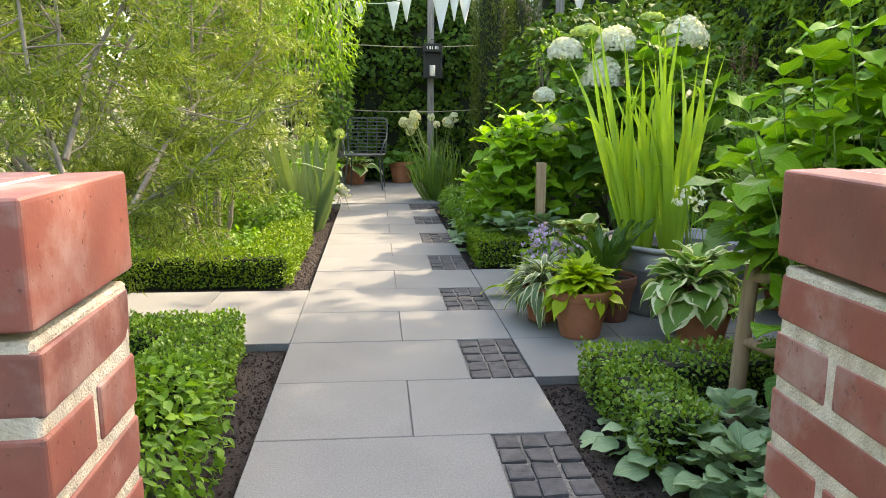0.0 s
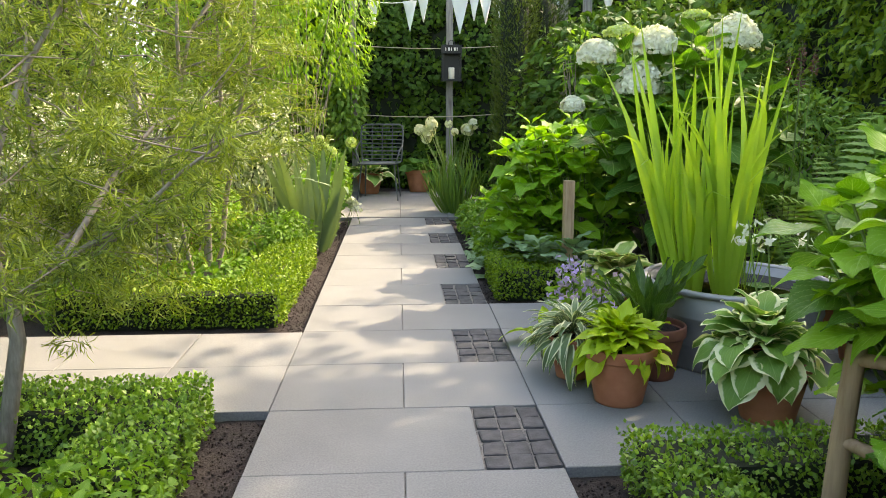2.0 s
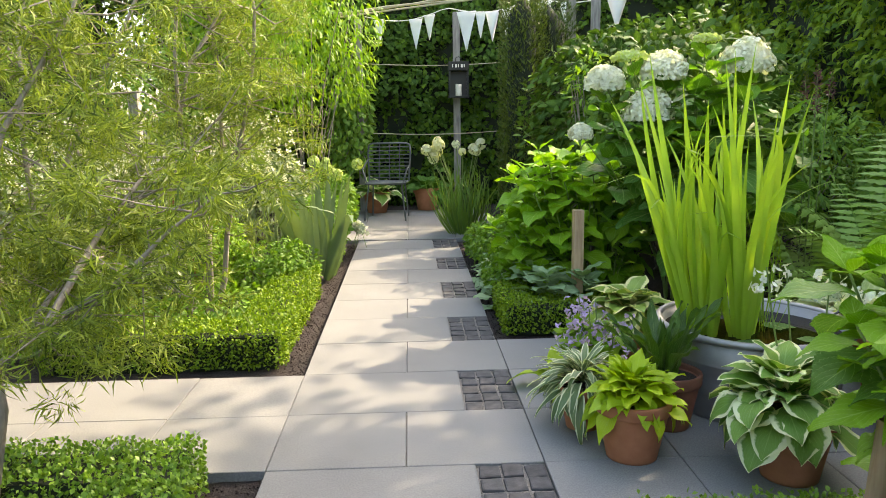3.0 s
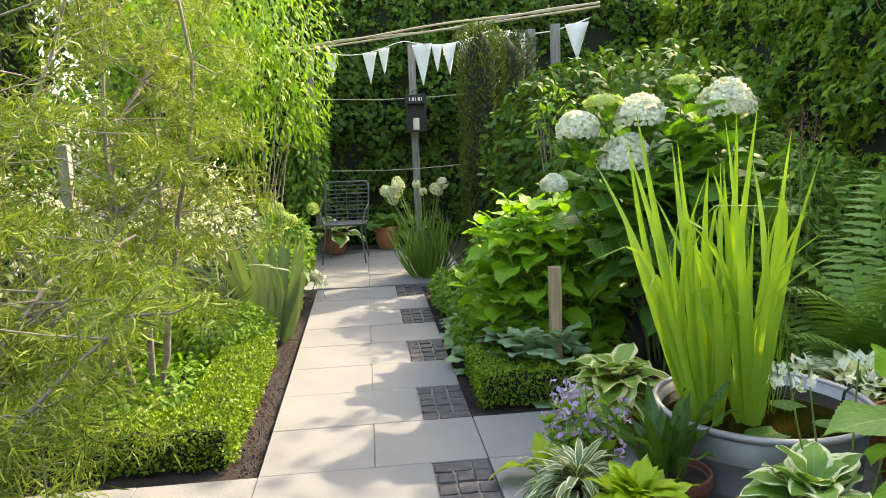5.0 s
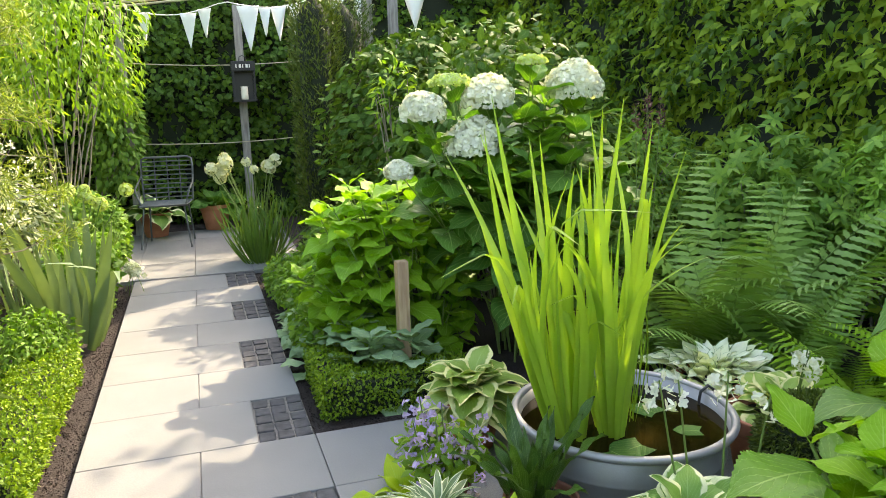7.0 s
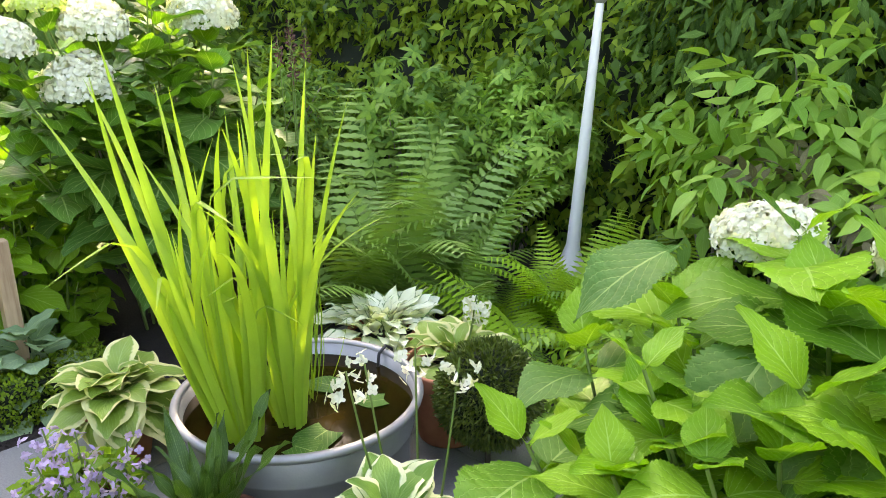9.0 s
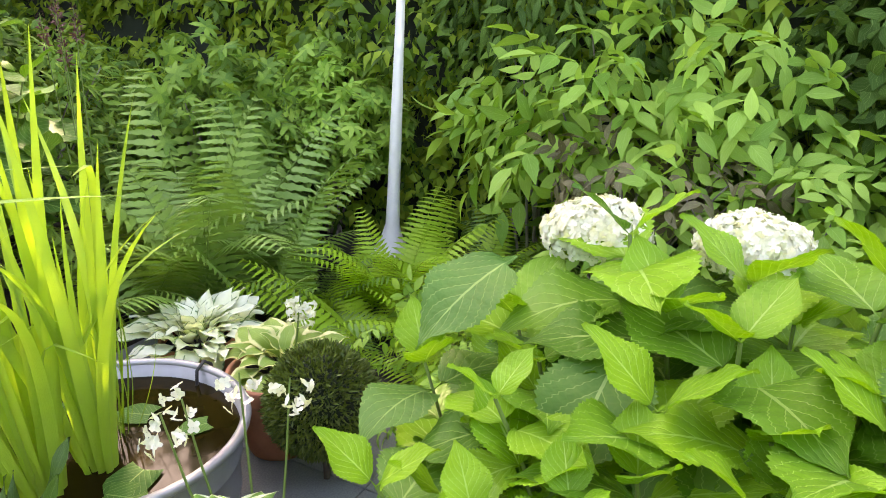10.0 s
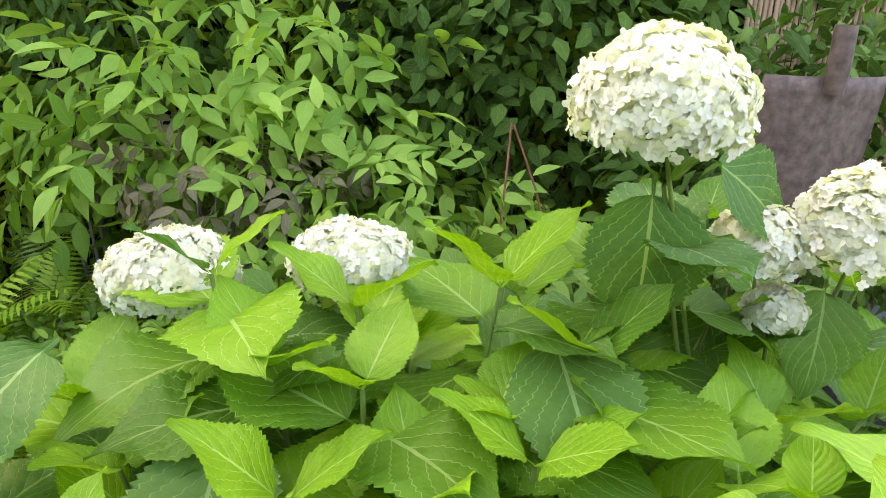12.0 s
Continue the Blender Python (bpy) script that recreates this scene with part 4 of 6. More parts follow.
blade_plant("border_iris", (-1.05, 8.3, 0), 18, 0.95, 0.028, M_IRISL, "grey-green sword-leaved border iris clump", "iris", (0.16, 0.22), [(0.1, 0), (0.2, 0), (0.3, 0)], 0.38, 25)

# ---- pots and hostas ----
def pot(at, r, h, mat, label, bowl=False):
    th = thing("plant_pot", at, label, "plant pot", "plant pots")
    b = r * (0.55 if bowl else 0.66)
    part("body", lathe([(0.0, 0.004), (b, 0.0), (b * 1.02, 0.012), (r * 0.93, h * 0.80), (r * 0.925, h * 0.90), (r * 0.86, h * 0.90), (b * 0.85, 0.03), (0, 0.03)], 44).mesh("body", mat), None, th)
    part("rim", lathe([(r * 0.925, h * 0.79), (r * 0.985, h * 0.795), (r, h * 0.82), (r, h * 0.975), (r * 0.985, h), (r * 0.92, h), (r * 0.90, h * 0.97), (r * 0.90, h * 0.8)], 44).mesh("rim", mat), None, th)
    part("soil", lathe([(0, h * 0.9), (r * 0.5, h * 0.905), (r * 0.905, h * 0.88)], 24).mesh("soil", M_SOIL), None, th, "dark potting soil")
    return th


HO = [leaf_t(12, 0.40, 6, 0.16, b, 0.42, 0, 0.12, 0.30, i, 0.0, 0.55) for i, b in enumerate((1.0, 1.5, 0.7))]
HW = [leaf_t(10, 0.25, 4, 0.25, b, 0.40, 0, 0.2, 0.2, i) for i, b in enumerate((0.8, 1.3, 0.4))]
BR = [leaf_t(12, 0.46, 6, 0.12, b, 0.36, 0, 0.10, 0.25, i, 0.02, 0.65) for i, b in enumerate((0.5, 0.8, 0.3))]


def rosette(name, at, n, length, tmpl, mat, label, category, spread=1.0, rise=(0.1, 1.3), seed=0, foot=0.05, group="", lift=0.0):
    g = np.random.default_rng(seed)
    th = thing(name, at, label, category, group)
    for i in range(n):
        u = (i + 0.5) / n
        a = i * 2.39996 + g.normal() * 0.25
        e = rise[0] + (rise[1] - rise[0]) * (1 - u) + g.normal() * 0.12
        d = np.array([[math.cos(a) * math.cos(e) * spread, math.sin(a) * math.cos(e) * spread, math.sin(e)]])
        nz = np.array([[-math.cos(a) * math.sin(e), -math.sin(a) * math.sin(e), math.cos(e)]]) + g.normal(size=(1, 3)) * 0.2
        L = length * g.uniform(0.7, 1.1) * (0.65 + 0.35 * u)
        part("leaf", leaf_mesh(tmpl, int(g.integers(3)), mat), None, th, at=m4(frames(d, nz, [L])[0], (math.cos(a) * foot * u, math.sin(a) * foot * u, lift * (1 - u))))
    return th


HG = [leaf_t(12, 0.085, 4, 0.3, b, 0.40, 0, 0.25, 0.15, i) for i, b in enumerate((1.5, 2.1, 1.0))]
HU = [leaf_t(12, 0.085, 4, 0.40, b, 0.42, 0, 0.55, 0.12, i) for i, b in enumerate((0.35, 0.7, 0.15))]
POTS = "potted hostas on the terrace"
pot((1.13, 3.97, 0), 0.165, 0.27, M_TERRA, "orange terracotta pot on the grey slabs")
rosette("hosta", (1.13, 3.97, 0.26), 112, 0.20, HW, M_HOSTAL, "lime-yellow hosta in a terracotta pot", "hosta", rise=(-0.25, 1.3), seed=31, group=POTS, lift=0.06)
pot((0.99, 4.30, 0), 0.12, 0.21, M_TERRA, "small terracotta pot half hidden by leaves")
rosette("hosta", (0.99, 4.30, 0.20), 130, 0.29, HG, leaf_mat("narrow white-edged hosta leaf", (0.13, 0.21, 0.09), (0.20, 0.28, 0.12), 0.25, 0.42, 0.2, 4.0, 0.9, (0.66, 0.68, 0.45), 0.66, "object"), "narrow-leaved white-edged hosta spilling over its pot", "hosta", rise=(-0.2, 1.3), seed=32, group=POTS, lift=0.05)
pot((1.40, 4.28, 0), 0.15, 0.27, M_DARKPOT, "dark brown terracotta pot")
rosette("hosta", (1.36, 4.28, 0.25), 24, 0.42, HU, M_HOSTAD, "dark green upright lance-leaved hosta in a pot", "hosta", rise=(1.05, 1.5), seed=33, group=POTS, foot=0.09)
pot((1.72, 3.74, 0), 0.17, 0.29, M_TERRA, "orange terracotta pot in front of the tub")
rosette("hosta", (1.68, 3.76, 0.27), 76, 0.23, HO, M_HOSTAW, "green hosta with creamy white leaf margins in a pot", "hosta", rise=(-0.35, 1.15), seed=34, group=POTS, lift=0.14, foot=0.10)
pot((1.50, 5.30, 0), 0.16, 0.26, M_TERRA, "terracotta pot behind the purple bellflowers")
rosette("hosta", (1.50, 5.30, 0.26), 54, 0.26, HO, M_HOSTAY, "pale green hosta with cream-yellow edges in a pot", "hosta", rise=(-0.25, 1.0), seed=35, group=POTS, lift=0.10)
pot((2.75, 5.02, 0), 0.18, 0.30, M_TERRA, "terracotta pot behind the tub")
rosette("hosta", (2.75, 5.02, 0.29), 84, 0.25, HW, M_HOSTAC, "white hosta with green leaf edges behind the tub", "hosta", rise=(0.2, 1.4), seed=36, group=POTS, foot=0.16)
pot((2.62, 4.42, 0), 0.21, 0.36, M_TERRA, "wide orange terracotta pot beside the tub")
rosette("hosta", (2.70, 4.45, 0.33), 34, 0.21, HO, M_HOSTAY, "round-leaved pale green hosta in a wide pot", "hosta", rise=(0.0, 1.2), seed=37, group=POTS, foot=0.12, lift=0.04)

# ---- screen of hedges and trees round the garden ----
def leaf_wall(name, x0, x1, y0, y1, z1, face, mats, size, dens, label, category="hedge", tmpl=SPRAY, depth=0.30, thick=0.9, seed=0, droop=0.4):
    """A tall hedge: an uneven solid inside, and layers of leaves over the sides that can be seen."""
    th = thing(name, ((x0 + x1) / 2, (y0 + y1) / 2, 0), label, category)
    o = np.array([(x0 + x1) / 2, (y0 + y1) / 2, 0])
    # plain block whose near-black colour gives the hedge its inner shade
    part("core", box_bm(x0 - o[0], x1 - o[0], y0 - o[1], y1 - o[1], -0.05, z1 - 0.1, 0.1, 2), M_SHADECORE, th, "dark shaded inside")
    for n, mat in enumerate(mats):
        s = Soup()
        for nn in face:
            nn = np.array(nn, float)
            lx = (y1 - y0) if nn[0] else (x1 - x0)
            m = int(dens * lx * (z1 if not nn[2] else (y1 - y0)) / len(mats))
            a, b = rng.random(m), rng.random(m)
            if nn[2]:
                p = np.stack([x0 + a * (x1 - x0), y0 + b * (y1 - y0), np.full(m, z1)], 1)
            elif nn[0]:
                p = np.stack([np.full(m, x1 if nn[0] > 0 else x0), y0 + a * lx, b * z1], 1)
            else:
                p = np.stack([x0 + a * lx, np.full(m, y1 if nn[1] > 0 else y0), b * z1], 1)
            lump = np.array([noise.noise(Vector(q) * 1.7 + Vector((seed, 0, 0))) + 0.55 * noise.noise(Vector(q) * 4.5) for q in p])
            keep = rng.random(m) < np.clip(0.75 + lump * (1.2 if n % 2 else -1.2), 0.1, 1)
            p = p + nn * (lump * depth + depth * 0.5 - 0.35 * depth * rng.random(m))[:, None] - o
            p, m = p[keep], int(keep.sum())
            ax = unit(nn * 0.6 + rng.normal(size=(m, 3)) * 0.55 - np.array([0, 0, droop]))
            s.add(tmpl, frames(ax, unit(nn * 0.7 + rng.normal(size=(m, 3)) * 0.4 + np.array([0, 0, 0.4])), rng.uniform(*size, m)), p)
        part("foliage", s.mesh("foliage", mat), None, th)
    return th


leaf_wall("conifer_hedge", 5.3, 6.3, 1.0, 16.0, 3.9, [(-1, 0, 0)], [M_THUJA, M_IVY, M_THUJA], (0.09, 0.165), 980, "tall olive-green conifer hedge grown through with ivy", tmpl=SPRAY, depth=0.35)
leaf_wall("ivy_hedge", -3.6, 5.3, 14.0, 14.8, 4.2, [(0, -1, 0)], [M_IVY, M_LAUREL], (0.06, 0.11), 900, "dark ivy-covered hedge at the garden's end", tmpl=IVYLEAF, depth=0.3)
leaf_wall("laurel_hedge", 5.2, 6.2, -3.0, 1.0, 3.0, [(-1, 0, 0), (0, 1, 0)], [M_LAUREL, M_IVY], (0.09, 0.15), 650, "glossy dark laurel hedge", tmpl=OVAL, depth=0.3)
leaf_wall("mixed_hedge", -6.6, -5.6, -2.0, 16.0, 4.6, [(1, 0, 0)], [M_SHRUB, M_IVY], (0.08, 0.14), 330, "green mixed hedge beyond the border", tmpl=OVAL, depth=0.35)
leaf_wall("mixed_hedge", -6.0, 6.0, -4.2, -3.4, 2.4, [(0, 1, 0)], [M_SHRUB, M_IVY], (0.10, 0.16), 150, "green mixed hedge behind the gate", tmpl=OVAL, depth=0.3)

# ---- ferns ----
def frond_t(pairs, width, bend, sub=11):
    """A fern frond of length 1: a midrib and toothed leaflets that shorten to the tip."""
    s = Soup()
    v = np.linspace(0, 1, 14)
    ang = bend * v ** 1.5
    yy = np.concatenate([[0], np.cumsum(np.cos(ang[:-1])) / 13])
    zz = np.concatenate([[0], -np.cumsum(np.sin(ang[:-1])) / 13])
    s.tube(np.stack([0 * v, yy, zz], 1), np.linspace(0.006, 0.001, 14), 4)
    at, ms = [], []
    for i in range(pairs):
        t = 0.12 + 0.87 * i / pairs
        p = np.array([0, np.interp(t, v, yy), np.interp(t, v, zz)])
        a = np.interp(t, v, ang)
        fw, up = np.array([0, np.cos(a), -np.sin(a)]), np.array([0, np.sin(a), np.cos(a)])
        ln = width * np.sin(np.pi * min(1, (1.02 - t) * 1.15 + 0.02) ** 0.8 * 0.55)
        for sd in (-1, 1):
            d = unit(np.array([sd, 0, 0]) + fw * 0.35 - up * 0.12)
            at.append((p, d, up, ln))
    pin = leaf_t(sub, 0.088, 1, 0.0, 0.45, 0.28, tooth=0.5)
    for p, d, up, ln in at:
        s.add(pin, frames(d[None], up[None], [ln]), p[None])
    return np.concatenate(s.v), np.concatenate(s.f), np.concatenate(s.uv)


FROND = [frond_t(20, 0.20, 0.9, 9), frond_t(20, 0.19, 1.4, 9), frond_t(20, 0.21, 0.5, 9)]


def fern(at, n, length, mat, label, seed, rise=(0.5, 1.35), side=None):
    g = np.random.default_rng(seed)
    th = thing("fern", at, label, "fern", "ferns")
    for i in range(n):
        a = i * 2.39996 + g.normal() * 0.3
        if side is not None:
            a = side + g.uniform(-1.2, 1.2)
        e = g.uniform(*rise)
        d = np.array([[math.cos(a) * math.cos(e), math.sin(a) * math.cos(e), math.sin(e)]])
        nz = np.array([[-math.cos(a) * math.sin(e), -math.sin(a) * math.sin(e), math.cos(e)]]) + g.normal(size=(1, 3)) * 0.15
        part("frond", leaf_mesh(FROND, int(g.integers(3)), mat, "frond"), None, th, at=m4(frames(d, nz, [length * g.uniform(0.65, 1.08)])[0], (math.cos(a) * 0.05, math.sin(a) * 0.05, -0.02)))
    return th


for k, (x, y, n, ln, lo) in enumerate(((3.25, 5.55, 15, 1.25, 0.6), (3.55, 5.80, 15, 1.65, 0.95), (3.80, 5.50, 13, 1.30, 0.6), (3.40, 5.20, 13, 0.95, 0.35), (3.05, 5.85, 12, 1.15, 0.6), (3.7, 5.1, 11, 0.8, 0.3))):
    fern((x, y, 0), n, ln, M_FERN, "mid-green fern with arching feathered fronds", 140 + k, (lo, 1.45))
fern((3.98, 4.70, 0.05), 11, 0.98, M_FERNB, "small bright yellow-green fern beside the white pole", 43, (0.7, 1.3))
fern((3.55, 4.55, 0), 12, 0.85, M_FERNB, "low bright green fern behind the pots", 44, (0.25, 0.9))
fern((3.30, 3.95, 0), 12, 0.6, M_FERNB, "low bright green fern behind the yew ball", 47, (0.2, 0.8))
fern((3.75, 4.15, 0), 14, 0.75, M_FERNB, "bright green fern in the undergrowth", 48, (0.3, 1.1))
fern((3.75, 3.55, 0), 14, 0.7, M_FERNB, "bright green fern in the undergrowth", 49, (0.3, 1.1))
fern((3.95, 4.85, 0), 14, 0.7, M_FERNB, "bright green fern near the white pole", 57, (0.3, 1.1))
fern((4.45, 4.45, 0), 14, 0.8, M_FERNB, "bright green fern near the white pole", 58, (0.3, 1.2))
fern((3.9, 6.6, 0), 18, 1.3, M_FERN, "dark green fern under the hedge", 45, (0.6, 1.4))
fern((4.6, 4.2, 0), 12, 0.8, M_FERN, "dark green fern under the hedge", 46, (0.3, 1.2))

# ---- shrubs of the shady border ----
R = lambda *a, **k: shrub("shrub", *a, **k)
R((2.75, 8.0, 0), (2.75, 8.0, 1.05), (0.95, 1.0, 1.05), 4200, (0.08, 0.15), OVAL, M_LAUREL, "dense mid-green shrub behind the white hydrangea", seed=1)
R((3.7, 7.7, 0), (3.7, 7.7, 0.8), (0.95, 0.9, 0.85), 3600, (0.07, 0.13), LANCE, M_SHRUB, "dense mid-green shrub under the tall hedge", seed=2)
R((4.35, 6.5, 0), (4.45, 6.5, 0.65), (0.70, 0.75, 0.7), 900, (0.13, 0.24), WHORL, M_SHRUB, "leafy shrub with whorled green leaves", seed=3)
R((2.4, 9.4, 0), (2.4, 9.3, 1.3), (0.8, 0.8, 1.4), 3800, (0.08, 0.14), OVAL, M_LAUREL, "tall green shrub beside the clipped yew", seed=4)
R((3.6, 9.6, 0), (3.6, 9.6, 1.15), (1.1, 1.1, 1.3), 3200, (0.08, 0.14), OVAL, M_LAUREL, "tall dark glossy shrub under the hedge", seed=5)
R((2.05, 8.6, 0), (2.0, 8.5, 1.75), (0.22, 0.25, 0.40), 150, (0.08, 0.13), LANCE, M_LIME, "young yellow-green shoots above the shrubs", seed=6)
R((5.0, 5.95, 0), (5.05, 5.95, 0.85), (0.55, 0.6, 0.6), 800, (0.14, 0.22), WHORL, M_PALE, "bushy shrub with small green leaves by the pole", seed=7)
R((4.55, 3.6, 0), (4.85, 3.45, 1.05), (0.60, 1.10, 0.68), 300, (0.34, 0.56), COMPOUND, M_PALE, "shrub with pale green compound leaves", seed=8)
R((4.35, 2.7, 0), (4.35, 2.7, 0.6), (0.65, 0.9, 0.5), 280, (0.26, 0.42), COMPOUND, M_PALE, "pale green leafy undergrowth below shrubs", seed=9)
R((4.05, 3.5, 0), (4.12, 3.35, 0.98), (0.20, 0.40, 0.15), 60, (0.22, 0.30), COMPOUND, M_MAUVE, "low plant with dull purple-bronze leaves", seed=10)
R((5.0, 1.9, 0), (5.1, 1.9, 1.35), (0.6, 1.1, 1.0), 3000, (0.11, 0.17), OVAL, M_LAUREL, "glossy dark green laurel bush", seed=11)
R((5.05, 4.3, 0), (5.2, 4.3, 1.75), (0.45, 0.8, 0.75), 1700, (0.11, 0.17), LANCE, M_LAUREL, "rhododendron with drooping glossy leaves", seed=12, droop=0.9)
R((3.9, 1.0, 0), (4.0, 0.6, 1.05), (0.7, 1.0, 0.7), 2600, (0.10, 0.16), LANCE, M_LAUREL, "blue-green glossy shrub near the wooden screen", seed=13)
R((3.5, 2.4, 0), (3.5, 2.3, 0.45), (0.65, 0.9, 0.42), 1500, (0.09, 0.17), HEART, M_SHRUB, "broad-leaved green undergrowth by the hydrangea", seed=14)
R((3.2, 3.5, 0), (3.2, 3.5, 0.26), (0.6, 0.65, 0.26), 420, (0.14, 0.24), COMPOUND, M_PALE, "low feathery green ground cover", seed=15)
R((3.9, 4.2, 0), (4.0, 4.0, 0.16), (0.6, 0.6, 0.22), 1600, (0.05, 0.09), OVALN, M_SHRUB, "low green undergrowth below the pale shrub", seed=16)
R((1.25, 8.5, 0), (1.28, 8.4, 0.20), (0.30, 0.95, 0.26), 1700, (0.05, 0.09), OVAL, M_SHRUB, "low grey-green perennials along the path", seed=18)
R((0.98, 8.3, 0), (0.98, 8.25, 0.22), (0.18, 0.5, 0.20), 900, (0.035, 0.06), OVAL, M_HERB, "low light green herb at the path's edge", seed=19)
R((1.45, 9.5, 0), (1.55, 9.4, 0.35), (0.30, 0.5, 0.36), 1200, (0.05, 0.09), OVAL, M_SHRUB, "bushy green perennial beside the hedge", seed=20)
for x, y, n, sd in ((1.20, 2.26, 18, 53), (1.10, 2.46, 18, 54), (1.04, 2.62, 12, 58), (1.15, 6.9, 16, 55), (1.20, 1.92, 18, 56), (1.0, 1.6, 16, 57), (1.36, 2.30, 16, 59), (1.32, 2.08, 16, 60), (1.34, 2.62, 14, 61)):
    rosette("brunnera", (x, y, -0.02), n + 20, 0.125, BR, M_BRUN, "low brunnera with silvery veined heart-shaped leaves", "brunnera", rise=(-0.05, 0.75), seed=sd, foot=0.18, group="brunneras", lift=0.16)

for x, y, sd in ((1.18, 6.20, 51), (1.42, 6.14, 52), (1.12, 6.55, 62)):
    rosette("brunnera", (x, y, -0.02), 40, 0.20, BR, M_BRUN, "brunnera with silvery veined heart-shaped leaves above the hedge", "brunnera", rise=(-0.25, 0.6), seed=sd, foot=0.18, group="brunneras", lift=0.38)

for x, y, sd in ((0.95, 6.82, 63), (0.98, 7.15, 64), (0.94, 7.5, 65), (1.0, 7.85, 66), (1.3, 6.95, 67)):
    rosette("brunnera", (x, y, -0.02), 34, 0.15, BR, M_BRUN, "low brunnera with silvery veined leaves edging the path", "brunnera", rise=(-0.1, 0.7), seed=sd, foot=0.16, group="brunneras", lift=0.20)
R((0.98, 7.3, 0), (1.02, 7.3, 0.12), (0.20, 0.75, 0.18), 1500, (0.045, 0.08), OVALN, M_HERB, "low loose green herb edging the path", seed=21)
R((0.92, 8.9, 0), (0.96, 8.9, 0.14), (0.18, 0.5, 0.20), 900, (0.04, 0.07), OVAL, M_SHRUB, "low loose green plants edging the path", seed=22)

# clipped yew ball and columns
ball = thing("yew_ball", (2.52, 4.10, 0), "dark clipped yew ball in a pot", "topiary")
s = Soup()
d = rand_dirs(9000)
p = d * (0.205 * lumpy(d, 3, 0.06) * (1 - 0.12 * rng.random(len(d)) ** 2))[:, None] + np.array([0, 0, 0.36])
s.add(YEWLEAF, frames(unit(d + rng.normal(size=d.shape) * 0.5), rng.normal(size=d.shape), rng.uniform(0.022, 0.042, len(d))), p)
part("foliage", s.mesh("foliage", M_YEWC), None, ball)
# dark filler: shade under the needles put into its colour
part("core", lathe([(0.001, 0.16), (0.12, 0.20), (0.18, 0.36), (0.12, 0.50), (0.001, 0.55)], 20).mesh("core", M_SHADECORE), None, ball, "dark twiggy inside")
part("trunk", Soup().tube([(0, 0, -0.03), (0, 0, 0.25)], [0.015, 0.012], 6).mesh("trunk", M_DARKBARK), None, ball)


def yew_column(at, r, h, n, label, mat):
    th = thing("yew_column", at, label, "conifer", "columnar yews")
    s = Soup()
    a, z = rng.uniform(0, 2 * np.pi, n), rng.random(n) * h
    out = np.stack([np.cos(a), np.sin(a), 0 * a], 1)
    lump = np.array([noise.noise(Vector((4 * math.cos(q) + at[0], 4 * math.sin(q), 0))) * 0.35 + noise.noise(Vector((3 * math.cos(q), 3 * math.sin(q), w * 2.5))) * 0.12 for q, w in zip(a, z)])
    rad = r * (1 + lump) * np.clip((h - z) / 0.25 + 0.55, 0.3, 1) * (1 - 0.25 * rng.random(n) ** 2)
    p = out * rad[:, None] + np.stack([0 * a, 0 * a, z], 1)
    s.add(YEWLEAF, frames(unit(out * 0.5 + rng.normal(size=out.shape) * 0.4 + np.array([0, 0, 0.8])), rng.normal(size=out.shape), rng.uniform(0.035, 0.075, n)), p)
    part("foliage", s.mesh("foliage", mat), None, th)
    # column filler, coloured as dark as the shade within
    part("core", lathe([(r * 0.6, -0.05), (r * 0.66, 0.5), (r * 0.66, h * 0.9), (0.01, h - 0.05)], 16).mesh("core", M_SHADECORE), None, th, "dark twiggy inside")


yew_column((1.62, 10.5, 0), 0.27, 3.0, 10000, "narrow clipped yew column with an olive tinge", M_YEWC)
yew_column((2.02, 10.9, 0), 0.34, 2.95, 10000, "dark clipped yew column", M_YEW)

